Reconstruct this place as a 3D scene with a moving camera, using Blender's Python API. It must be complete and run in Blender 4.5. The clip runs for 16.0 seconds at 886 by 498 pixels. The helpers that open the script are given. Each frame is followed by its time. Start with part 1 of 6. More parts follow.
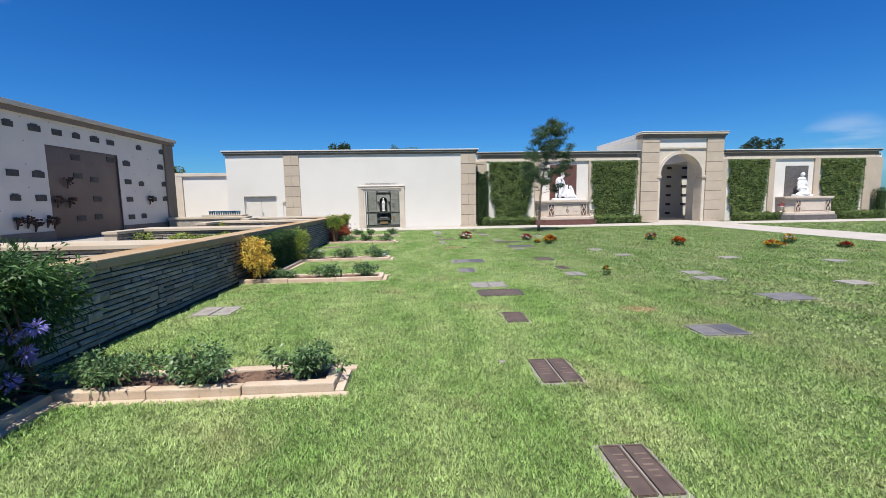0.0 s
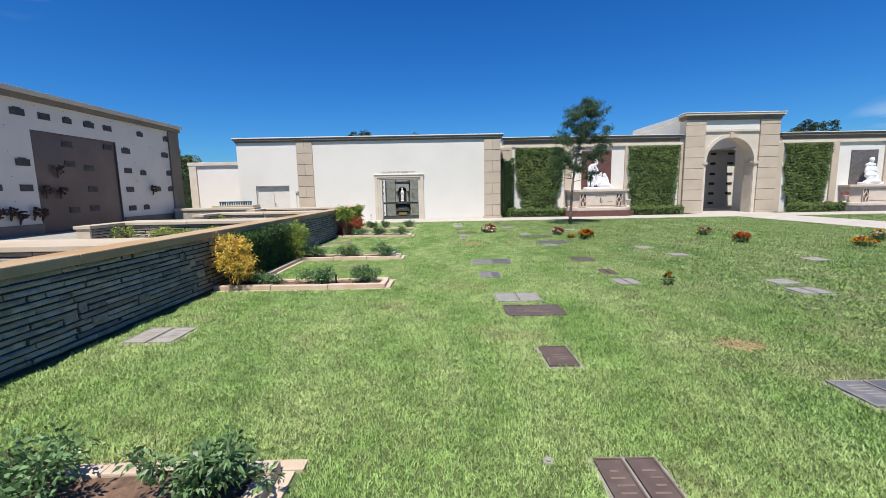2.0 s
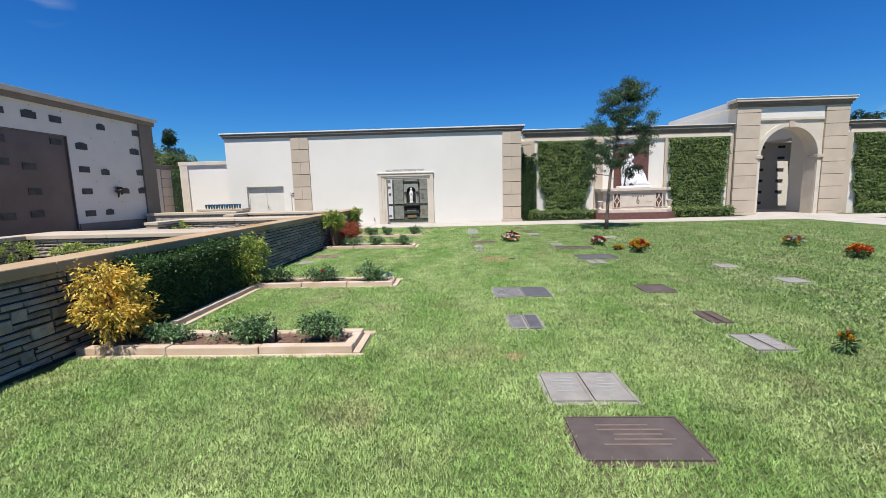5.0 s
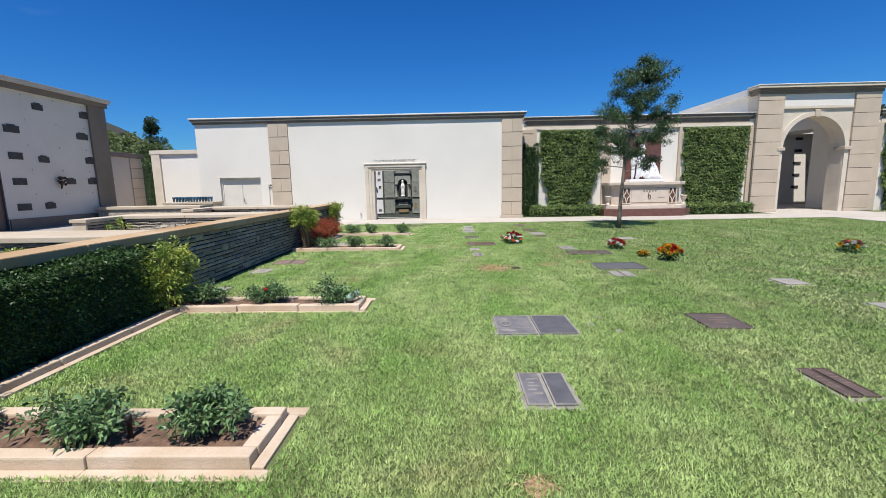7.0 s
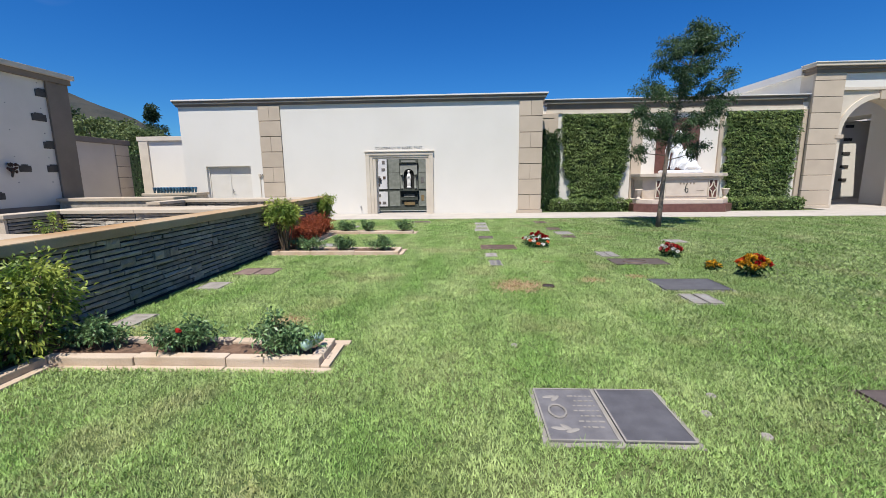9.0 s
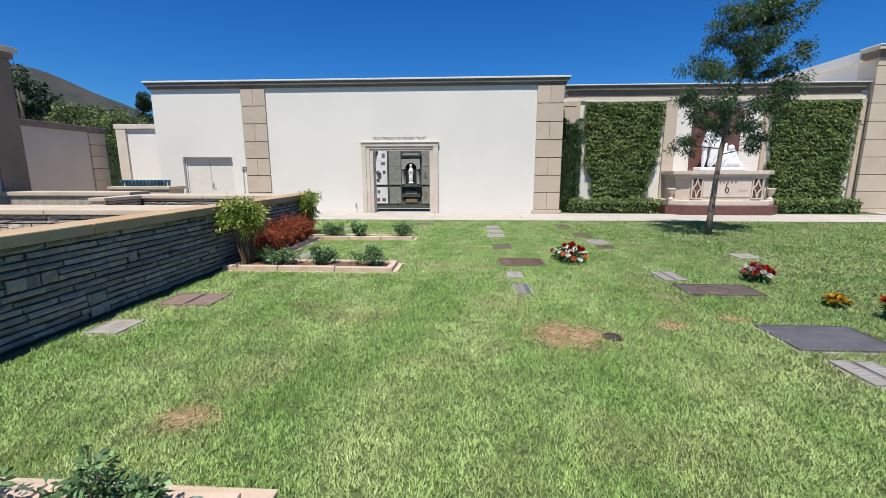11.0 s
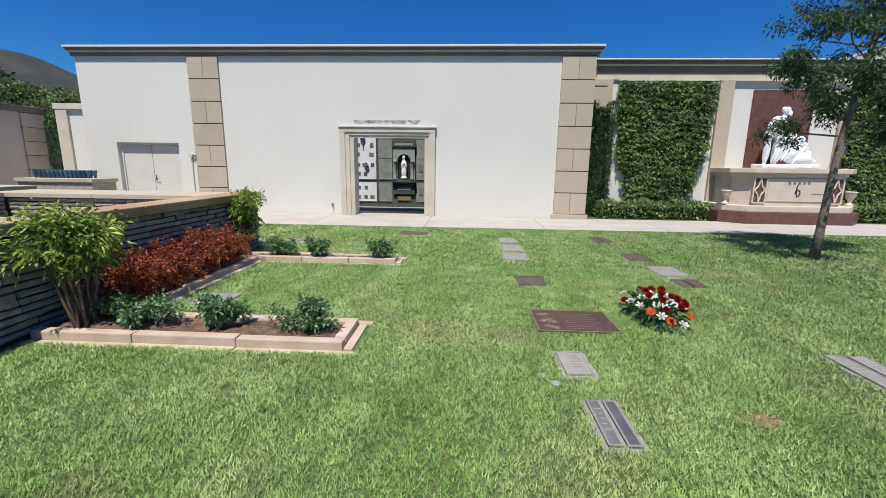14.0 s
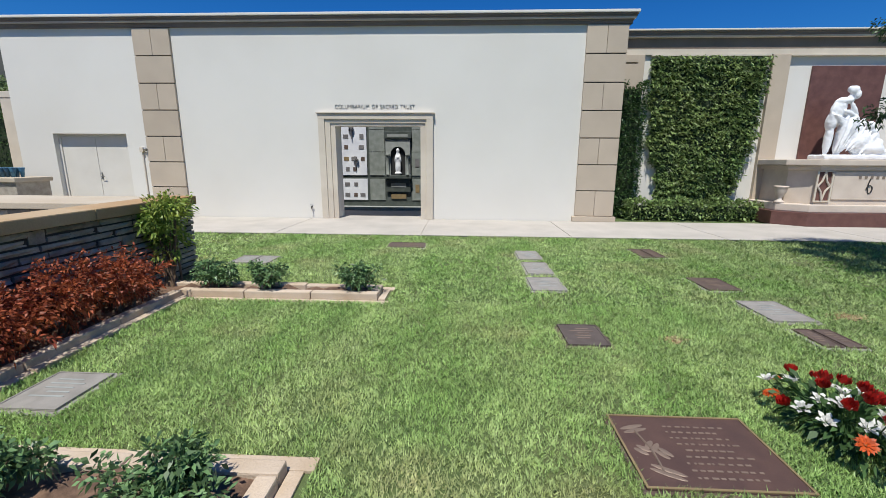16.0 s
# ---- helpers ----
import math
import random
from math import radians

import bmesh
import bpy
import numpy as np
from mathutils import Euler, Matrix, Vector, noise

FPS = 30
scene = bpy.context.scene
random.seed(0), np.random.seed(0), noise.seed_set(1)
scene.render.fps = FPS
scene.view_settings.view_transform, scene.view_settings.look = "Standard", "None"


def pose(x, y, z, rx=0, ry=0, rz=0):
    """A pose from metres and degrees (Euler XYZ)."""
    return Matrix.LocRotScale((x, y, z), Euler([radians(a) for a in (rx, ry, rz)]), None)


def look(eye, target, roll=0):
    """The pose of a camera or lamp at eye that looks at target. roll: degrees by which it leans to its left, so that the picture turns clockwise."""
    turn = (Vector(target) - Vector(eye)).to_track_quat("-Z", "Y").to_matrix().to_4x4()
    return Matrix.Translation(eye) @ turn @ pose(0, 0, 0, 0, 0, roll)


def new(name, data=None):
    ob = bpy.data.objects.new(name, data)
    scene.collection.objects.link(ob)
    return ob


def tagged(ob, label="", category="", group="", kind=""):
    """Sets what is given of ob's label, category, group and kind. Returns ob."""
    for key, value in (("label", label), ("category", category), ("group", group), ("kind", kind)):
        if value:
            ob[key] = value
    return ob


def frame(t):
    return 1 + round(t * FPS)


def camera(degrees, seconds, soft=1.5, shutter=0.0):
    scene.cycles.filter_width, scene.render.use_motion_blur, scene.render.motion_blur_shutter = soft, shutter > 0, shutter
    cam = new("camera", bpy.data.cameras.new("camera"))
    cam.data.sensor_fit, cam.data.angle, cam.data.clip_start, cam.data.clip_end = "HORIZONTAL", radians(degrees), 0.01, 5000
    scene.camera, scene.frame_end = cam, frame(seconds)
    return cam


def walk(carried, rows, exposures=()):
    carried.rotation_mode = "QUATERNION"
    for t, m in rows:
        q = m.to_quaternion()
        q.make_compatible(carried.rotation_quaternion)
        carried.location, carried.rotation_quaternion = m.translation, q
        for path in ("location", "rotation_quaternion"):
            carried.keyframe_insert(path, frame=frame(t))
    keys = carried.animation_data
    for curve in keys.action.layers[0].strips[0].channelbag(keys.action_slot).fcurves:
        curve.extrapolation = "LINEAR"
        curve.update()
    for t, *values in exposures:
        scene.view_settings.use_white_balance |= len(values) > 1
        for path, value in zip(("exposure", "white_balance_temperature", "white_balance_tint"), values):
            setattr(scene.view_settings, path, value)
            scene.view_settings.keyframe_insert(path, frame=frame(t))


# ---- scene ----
cam = camera(93.0, 16.0, soft=0.55)
METRES, EYE, TILT, LEAN, TURN = 15.8, 1.6, -0.49, 0.0, -3.1
ROWS = [
    (0.0, 0.0, 0.0, 0.0, -0.1, -6.0, 0.92),
    (0.5, 0.0051, 0.0221, 0.0003, 2.92, -6.54, 1.17),
    (1.0, 0.0043, 0.0509, -0.0008, 2.94, -6.57, 0.97),
    (1.5, 0.0057, 0.081, -0.0026, 2.97, -6.93, 0.96),
    (2.0, 0.0066, 0.1101, 0.0002, 3.08, -7.33, 1.01),
    (2.5, 0.0034, 0.1419, 0.0009, 3.09, -7.39, 1.15),
    (3.0, 0.0042, 0.1711, 0.0009, 3.96, -7.35, 1.24),
    (3.5, 0.0052, 0.2021, 0.0025, 4.99, -7.22, 1.19),
    (4.0, 0.0031, 0.2334, 0.0019, 5.04, -7.07, 1.44),
    (6.5, 0.0027, 0.3842, 0.0016, 4.76, -7.91, 0.99),
    (7.0, 0.0017, 0.4145, 0.0021, 4.54, -8.2, 0.99),
    (7.5, 0.0012, 0.4471, 0.003, 4.52, -8.58, 1.07),
    (8.0, -0.0032, 0.4794, 0.0016, 4.49, -8.91, 1.0),
    (8.5, -0.0053, 0.5108, 0.0012, 5.17, -9.19, 0.79),
    (9.0, -0.0082, 0.5425, 0.0007, 5.83, -9.32, 0.67),
    (11.5, -0.0302, 0.7033, -0.0007, 6.34, -10.09, -0.03),
    (12.0, -0.0332, 0.7356, -0.0024, 6.3, -10.23, -0.1),
    (12.5, -0.0351, 0.7682, -0.002, 6.11, -10.31, -0.28),
    (13.0, -0.0406, 0.8028, -0.0025, 6.14, -10.53, -0.57),
    (13.5, -0.0469, 0.8348, -0.0, 6.14, -10.68, -0.56),
    (14.0, -0.0471, 0.866, 0.0004, 6.15, -10.7, -0.77),
    (14.5, -0.0509, 0.8974, -0.001, 6.14, -10.69, -0.86),
    (15.0, -0.0547, 0.9287, 0.0, 6.0, -10.92, -0.79),
    (15.5, -0.0582, 0.9614, 0.0006, 5.96, -11.12, -0.74),
    (16.0, -0.0641, 0.9938, 0.0005, 5.84, -11.47, -0.41),
]
walk(cam, [(t, pose(0, 0, EYE, TILT, LEAN, TURN) @ pose(METRES * x, METRES * y, METRES * z, 90 + pitch, roll, yaw)) for t, x, y, z, yaw, pitch, roll in ROWS],
     [(0.0, 0.49, 6500, 10), (8.0, 0.43, 6500, 10), (12.5, 0.34, 6450, 9.5), (16.0, 0.19, 6300, 7)])

# ---- light ----
TO_SUN = Vector((-0.09, -0.46, 1.0)).normalized()
world = bpy.data.worlds.new("world")
scene.world = world
world.use_nodes = True
wn, wl = world.node_tree.nodes, world.node_tree.links
sky = wn.new("ShaderNodeTexSky")
sky.sky_type = "NISHITA"
sky.sun_disc = False
sky.sun_elevation = math.asin(TO_SUN.z)
sky.sun_rotation = math.atan2(TO_SUN.x, TO_SUN.y)
sky.altitude, sky.air_density, sky.dust_density, sky.ozone_density = 200, 1.0, 0.75, 3.0
hue = wn.new("ShaderNodeHueSaturation")
hue.inputs["Saturation"].default_value = 1.35
wl.new(sky.outputs["Color"], hue.inputs["Color"])
tint = wn.new("ShaderNodeMix")
tint.data_type, tint.blend_type = "RGBA", "MULTIPLY"
tint.inputs[0].default_value, tint.inputs[7].default_value = 1.0, (0.40, 0.87, 1.32, 1)
wl.new(hue.outputs["Color"], tint.inputs[6])
# thin wisps of cloud low in the north-east and high in the north-west
ray, streaks, wisp, veil = wn.new("ShaderNodeTexCoord"), wn.new("ShaderNodeMapping"), wn.new("ShaderNodeTexNoise"), wn.new("ShaderNodeMapRange")
streaks.inputs["Scale"].default_value = (5.0, 5.0, 24.0)
wisp.inputs["Scale"].default_value, wisp.inputs["Detail"].default_value = 1.3, 7
veil.inputs["From Min"].default_value, veil.inputs["From Max"].default_value = 0.42, 0.72
wl.new(ray.outputs["Generated"], streaks.inputs["Vector"])
wl.new(streaks.outputs["Vector"], wisp.inputs["Vector"])
wl.new(wisp.outputs["Fac"], veil.inputs["Value"])
cover = None
for toward, near, far, most in (((0.722, 0.69, 0.068), 0.01, 0.075, 0.8), ((-0.655, 0.69, 0.325), 0.0, 0.05, 0.4)):
    gap, fade = wn.new("ShaderNodeVectorMath"), wn.new("ShaderNodeMapRange")
    gap.operation = "DISTANCE"
    gap.inputs[1].default_value = toward
    fade.inputs["From Min"].default_value, fade.inputs["From Max"].default_value = near, far
    fade.inputs["To Min"].default_value, fade.inputs["To Max"].default_value = most, 0.0
    wl.new(ray.outputs["Generated"], gap.inputs[0])
    wl.new(gap.outputs["Value"], fade.inputs["Value"])
    if cover:
        both = wn.new("ShaderNodeMath")
        wl.new(cover, both.inputs[0])
        wl.new(fade.outputs["Result"], both.inputs[1])
        cover = both.outputs[0]
    else:
        cover = fade.outputs["Result"]
amount, clouded = wn.new("ShaderNodeMath"), wn.new("ShaderNodeMix")
amount.operation = "MULTIPLY"
wl.new(cover, amount.inputs[0])
wl.new(veil.outputs["Result"], amount.inputs[1])
clouded.data_type = "RGBA"
clouded.inputs[7].default_value = (8.0, 8.6, 9.4, 1)
wl.new(amount.outputs[0], clouded.inputs[0])
wl.new(tint.outputs[2], clouded.inputs[6])
wl.new(clouded.outputs[2], wn["Background"].inputs["Color"])
wn["Background"].inputs["Strength"].default_value = 0.068
sun = new("sun", bpy.data.lights.new("sun", "SUN"))
sun.data.energy, sun.data.angle, sun.data.color = 4.8, radians(0.55), (1.0, 0.955, 0.88)
sun.matrix_world = look((0, 0, 30), Vector((0, 0, 30)) - TO_SUN)
scene.view_settings.exposure = 0.5

# ---- materials ----


def material(name, colour, second=None, rough=0.8, scale=8.0, fine=120.0, bump=0.15, metal=0.0, mix=0.5, island=0.0, bump_scale=None, spec=0.35, detail=6.0, low=0.35, high=0.7, object_random=0.0):
    """A surface with a slow and a fine variation of colour, and fine relief."""
    m = bpy.data.materials.new(name)
    m.use_nodes = True
    n, l = m.node_tree.nodes, m.node_tree.links
    b = n["Principled BSDF"]
    b.inputs["Roughness"].default_value, b.inputs["Metallic"].default_value = rough, metal
    b.inputs["Specular IOR Level"].default_value = spec
    co = n.new("ShaderNodeTexCoord")
    geo = n.new("ShaderNodeNewGeometry")
    slow, quick = n.new("ShaderNodeTexNoise"), n.new("ShaderNodeTexNoise")
    slow.inputs["Scale"].default_value, slow.inputs["Detail"].default_value = scale, detail
    quick.inputs["Scale"].default_value, quick.inputs["Detail"].default_value = fine, 4
    for t in (slow, quick):
        l.new(geo.outputs["Position"], t.inputs["Vector"])
    second = second or tuple(c * 0.78 for c in colour)
    ramp = n.new("ShaderNodeMapRange")
    ramp.inputs["From Min"].default_value, ramp.inputs["From Max"].default_value = low, high
    l.new(slow.outputs["Fac"], ramp.inputs["Value"])
    mx = n.new("ShaderNodeMix")
    mx.data_type = "RGBA"
    mx.inputs[6].default_value, mx.inputs[7].default_value = (*colour, 1), (*second, 1)
    l.new(ramp.outputs["Result"], mx.inputs[0])
    hs = n.new("ShaderNodeHueSaturation")
    l.new(mx.outputs[2], hs.inputs["Color"])
    val = n.new("ShaderNodeMath")
    val.operation = "MULTIPLY_ADD"
    val.inputs[1].default_value, val.inputs[2].default_value = mix, 1 - mix / 2
    l.new(quick.outputs["Fac"], val.inputs[0])
    last = val.outputs[0]
    if island or object_random:
        src = geo.outputs["Random Per Island"] if island else n.new("ShaderNodeObjectInfo").outputs["Random"]
        r = n.new("ShaderNodeMath")
        r.operation = "MULTIPLY_ADD"
        k = island or object_random
        r.inputs[1].default_value, r.inputs[2].default_value = k, -k / 2
        l.new(src, r.inputs[0])
        add = n.new("ShaderNodeMath")
        l.new(last, add.inputs[0])
        l.new(r.outputs[0], add.inputs[1])
        last = add.outputs[0]
    l.new(last, hs.inputs["Value"])
    l.new(hs.outputs["Color"], b.inputs["Base Color"])
    if bump:
        bp = n.new("ShaderNodeBump")
        bp.inputs["Strength"].default_value, bp.inputs["Distance"].default_value = bump, 0.01
        bt = quick
        if bump_scale:
            bt = n.new("ShaderNodeTexNoise")
            bt.inputs["Scale"].default_value, bt.inputs["Detail"].default_value = bump_scale, 5
            l.new(geo.outputs["Position"], bt.inputs["Vector"])
        l.new(bt.outputs["Fac"], bp.inputs["Height"])
        l.new(bp.outputs["Normal"], b.inputs["Normal"])
    return m


STUCCO = material("cream_stucco", (0.70, 0.665, 0.60), (0.655, 0.62, 0.555), 0.9, 0.5, 90, 0.25, mix=0.08, spec=0.2)
WHITE = material("white_stucco", (0.70, 0.665, 0.605), (0.65, 0.61, 0.55), 0.9, 0.8, 90, 0.2, mix=0.08, spec=0.2)
BEIGE = material("beige_block", (0.50, 0.415, 0.32), (0.45, 0.37, 0.285), 0.9, 1.5, 120, 0.25, mix=0.14, spec=0.2, object_random=0.08)
BROWN = material("brown_cornice", (0.215, 0.17, 0.132), (0.18, 0.142, 0.11), 0.85, 2, 90, 0.2, mix=0.15)
TRIM = material("pale_trim", (0.60, 0.53, 0.43), (0.53, 0.46, 0.37), 0.85, 2, 100, 0.2, mix=0.12)
DARK = material("dark_joint", (0.05, 0.045, 0.04), None, 0.9, 5, 60, 0.1)
CAP = material("sandstone_cap", (0.49, 0.42, 0.33), (0.43, 0.34, 0.24), 0.85, 1.6, 60, 0.3, mix=0.25, object_random=0.1)
STONE = material("grey_ledge_stone", (0.345, 0.305, 0.25), (0.23, 0.20, 0.162), 0.85, 9, 70, 0.6, mix=0.4, object_random=0.55, bump_scale=35)
MORTAR = material("dark_mortar", (0.045, 0.042, 0.038), None, 0.95, 8, 60, 0.3)
RUSTCAP = material("rust_stained_coping", (0.43, 0.33, 0.215), (0.34, 0.185, 0.07), 0.85, 0.7, 60, 0.3, mix=0.3, object_random=0.12)
# cream stucco with the far court wall's shade put into its colour
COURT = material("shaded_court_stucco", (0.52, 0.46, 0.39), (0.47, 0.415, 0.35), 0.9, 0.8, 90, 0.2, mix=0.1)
CURB = material("sandstone_kerb", (0.53, 0.425, 0.325), (0.44, 0.33, 0.225), 0.88, 4, 80, 0.4, mix=0.3, object_random=0.12)
SOIL = material("garden_soil", (0.19, 0.115, 0.075), (0.075, 0.045, 0.03), 0.95, 14, 70, 0.9, mix=0.5, bump_scale=40)
PAVE = material("concrete_path", (0.46, 0.415, 0.365), (0.38, 0.345, 0.30), 0.9, 1.5, 60, 0.25, mix=0.2, object_random=0.06)
LAWN = material("lawn_soil", (0.075, 0.115, 0.034), (0.115, 0.125, 0.05), 0.95, 0.8, 45, 0.6, mix=0.8, bump_scale=60)
ROOF = material("roof_membrane", (0.72, 0.70, 0.66), None, 0.9, 1, 40, 0.1)
TERRACE = material("terrace_paving", (0.36, 0.325, 0.28), (0.29, 0.26, 0.22), 0.9, 1.2, 50, 0.3, mix=0.2)

# ---- building helpers ----


def bx(bm, x0, x1, y0, y1, z0, z1, bevel=0.0):
    """A box between two corners."""
    r = bmesh.ops.create_cube(bm, size=1.0, matrix=Matrix.LocRotScale(((x0 + x1) / 2, (y0 + y1) / 2, (z0 + z1) / 2), None, (x1 - x0, y1 - y0, z1 - z0)))
    if bevel:
        edges = list({e for v in r["verts"] for e in v.link_edges})
        bmesh.ops.bevel(bm, geom=edges, offset=bevel, segments=2, affect="EDGES", profile=0.6)
    return bm


def box(x0, x1, y0, y1, z0, z1, bevel=0.0):
    return bx(bmesh.new(), x0, x1, y0, y1, z0, z1, bevel)


def mesh_of(bm, name, mat, smooth=False):
    me = bpy.data.meshes.new(name)
    bm.to_mesh(me)
    bm.free()
    if mat:
        me.materials.append(mat)
    if smooth:
        me.polygons.foreach_set("use_smooth", [True] * len(me.polygons))
    return me


def thing(name, label, category, at=(0, 0, 0), group=""):
    """An empty at a thing's base."""
    ob = new(name)
    ob.location = at
    ob.empty_display_size = 0.1
    return tagged(ob, label, category, group)


def adopt(ob, parent):
    ob.parent = parent
    if parent.type == "EMPTY":
        ob.matrix_parent_inverse = Matrix.Translation(-parent.location)


def part(name, bm, mat, parent=None, label="", smooth=False):
    """One mesh object out of a bmesh, in world coordinates, under a thing or a part."""
    ob = new(name, mesh_of(bm, name, mat, smooth))
    if label:
        ob["label"] = label
    if parent:
        adopt(ob, parent)
    return ob


def structure(name, bm, mat, label, category="", smooth=False):
    return tagged(part(name, bm, mat, None, "", smooth), label, category or name.split("_")[0], "", "structure")


def lathe(bm, profile, at=(0, 0, 0), n=16):
    """A turned body from (radius, height) pairs."""
    rings = []
    for r, z in profile:
        rings.append([bm.verts.new((at[0] + r * math.cos(i * math.tau / n), at[1] + r * math.sin(i * math.tau / n), at[2] + z)) for i in range(n)])
    for a, b in zip(rings, rings[1:]):
        for i in range(n):
            bm.faces.new((a[i], a[(i + 1) % n], b[(i + 1) % n], b[i]))
    bm.faces.new(list(reversed(rings[0])))
    bm.faces.new(rings[-1])
    return bm


def tube(bm, points, radii, n=8):
    """A tapering tube along points."""
    rings = []
    for i, p in enumerate(points):
        p = Vector(p)
        d = (Vector(points[min(i + 1, len(points) - 1)]) - Vector(points[max(i - 1, 0)])).normalized()
        u = d.orthogonal().normalized()
        w = d.cross(u)
        rings.append([bm.verts.new(p + radii[i] * (math.cos(k * math.tau / n) * u + math.sin(k * math.tau / n) * w)) for k in range(n)])
    for a, b in zip(rings, rings[1:]):
        for k in range(n):
            bm.faces.new((a[k], a[(k + 1) % n], b[(k + 1) % n], b[k]))
    bm.faces.new(list(reversed(rings[0])))
    bm.faces.new(rings[-1])
    return bm


def holed_wall(x0, x1, y0, y1, z0, z1, holes):
    """A wall along x with rectangular holes (x0, x1, z0, z1), which go through."""
    bm = bmesh.new()
    x = x0
    for a, b, c, d in sorted(holes):
        if a > x:
            bx(bm, x, a, y0, y1, z0, z1)
        if c > z0:
            bx(bm, a, b, y0, y1, z0, c)
        if d < z1:
            bx(bm, a, b, y0, y1, d, z1)
        x = b
    if x < x1:
        bx(bm, x, x1, y0, y1, z0, z1)
    return bm


# ---- ground ----
bm = bmesh.new()
cols, rows_y = (-400, -6.5, 1.5, 400), (-400, 26.4, 32.85, 400)
net = [[bm.verts.new((x, y, -0.03)) for y in rows_y] for x in cols]
for i in range(3):
    for j in range(3):
        if (i, j) != (1, 1):
            bm.faces.new((net[i][j], net[i + 1][j], net[i + 1][j + 1], net[i][j + 1]))
structure("ground", bm, LAWN, "short mown green lawn with dry yellowish patches", "lawn")
pavement = structure("pavement", box(-13, 40, 24.0, 26.29, -0.2, -0.012), PAVE, "pale concrete footpath along the building", "footpath")
for i in range(17):
    part("slab", box(-13 + 3 * i + 0.008, -13 + 3 * i + 2.992, 24.0, 26.285, -0.1, 0.0), PAVE, pavement)
path_s = structure("pavement_side", box(15.8, 18.8, -20, 23.99, -0.2, -0.012), PAVE, "pale concrete path leading up to the archway", "footpath")
for i in range(14):
    part("slab", box(15.8, 18.8, -18 + 3 * i + 0.008, min(-18 + 3 * i + 2.992, 23.985), -0.1, 0.0), PAVE, path_s)

# ---- main columbarium front ----
FY = 26.3
structure("wall_north", holed_wall(-11.55, 3.5, FY, FY + 0.5, -0.2, 4.52, [(-10.6, -8.67, -0.2, 2.07), (-3.32, -1.21, -0.2, 2.29)]), STUCCO, "smooth cream stucco building front with a doorway", "wall")
structure("wall_north_side", box(-11.55, -11.15, FY + 0.5, 40, -0.2, 4.5), STUCCO, "cream stucco side wall of the columbarium", "wall")
structure("roof_main_west", box(-11.15, -6.5, FY + 0.5, 40, 4.3, 4.5), ROOF, "flat roof of the columbarium", "roof")
# unseen slab added to keep sun off the court floor behind the doorway
structure("roof_columbarium_front", box(-6.5, 3.5, FY + 0.5, 29.95, 4.3, 4.5), ROOF, "unseen roof slab added to shade the columbarium floor", "roof")
structure("roof_main", box(-6.5, 3.5, 32.9, 40, 4.3, 4.5), ROOF, "flat roof of the columbarium", "roof")


def cornice(name, x0, x1, y, z, run, label):
    """A stepped cornice along x whose foot is at z on the wall plane y."""
    c = structure(name, bx(bmesh.new(), x0 - run[0][0], x1 + run[0][0], y - run[0][0], y + 0.6, z + run[0][1], z + run[0][2]), run[0][3], label, "cornice")
    for out, a, b, mat in run[1:]:
        part("moulding", bx(bmesh.new(), x0 - out, x1 + out, y - out, y + 0.6, z + a, z + b, 0.012), mat, c)
    return c


cornice("trim_cornice", -11.55, 3.53, FY, 4.51, [(0.065, 0.0, 0.06, BROWN), (0.085, 0.06, 0.097, BROWN), (0.12, 0.097, 0.135, TRIM), (0.135, 0.135, 0.172, BROWN), (0.155, 0.172, 0.21, BROWN), (0.18, 0.21, 0.268, WHITE)], "stepped brown and cream cornice along the roofline")


def quoin(name, x0, x1, y, z0, z1, n, out=0.06, side=0.0, first=0):
    """A pilaster of stacked blocks, every second one in two halves."""
    q = structure(name, box(x0 + 0.02, x1 - 0.02, y - out + 0.02, y + 0.02, z0, z1), DARK, "beige block pilaster with dark joints", "pilaster")
    h = (z1 - z0) / n
    for i in range(n):
        a, b = z0 + i * h + 0.012, z0 + (i + 1) * h - 0.012
        mid = (x0 + x1) / 2
        spans = [(x0, mid - 0.004), (mid + 0.004, x1)] if first < 9 and (n - 1 - i + first) % 2 == 0 else [(x0, x1)]
        for s, e in spans:
            part("block", bx(bmesh.new(), s, e, y - out, y + 0.01, a, b, 0.008), BEIGE, q)
    return q


quoin("pilaster_west", -8.13, -7.22, FY, 0.13, 4.509, 7)
quoin("pilaster_east", 2.6, 3.53, FY, 0.13, 4.509, 7)
structure("trim_base_east", box(2.54, 3.59, FY - 0.11, FY, 0.0, 0.128, 0.01), BEIGE, "beige plinth below the block pilaster", "plinth")
structure("trim_base_west", box(-8.19, -7.16, FY - 0.11, FY, 0.0, 0.128, 0.01), BEIGE, "beige plinth below the block pilaster", "plinth")

# ---- wing with green panels ----
WY = 27.5
structure("wall_wing", holed_wall(3.5, 14.7, WY, WY + 0.5, -0.2, 4.4, []), WHITE, "cream stucco garden wall with planted panels", "wall")
structure("wall_wing_far", holed_wall(20.1, 31.6, WY, WY + 0.5, -0.2, 4.4, []), WHITE, "cream stucco garden wall with planted panels", "wall")
structure("roof_wing", box(3.5, 14.7, WY + 0.5, 40, 4.2, 4.4), ROOF, "flat roof behind the garden wall", "roof")
# unseen roof, split round a gap sized to throw a sun patch inside
for nm, a, b, c, d in (("roof_wing_far", 22.0, 31.6, WY + 0.5, 40), ("roof_court_west", 20.05, 21.3, WY + 0.5, 40), ("roof_court_front", 21.3, 22.0, WY + 0.5, 31.64), ("roof_court_back", 21.3, 22.0, 33.07, 40)):
    structure(nm, box(a, b, c, d, 4.2, 4.4), ROOF, "flat roof behind the garden wall", "roof")
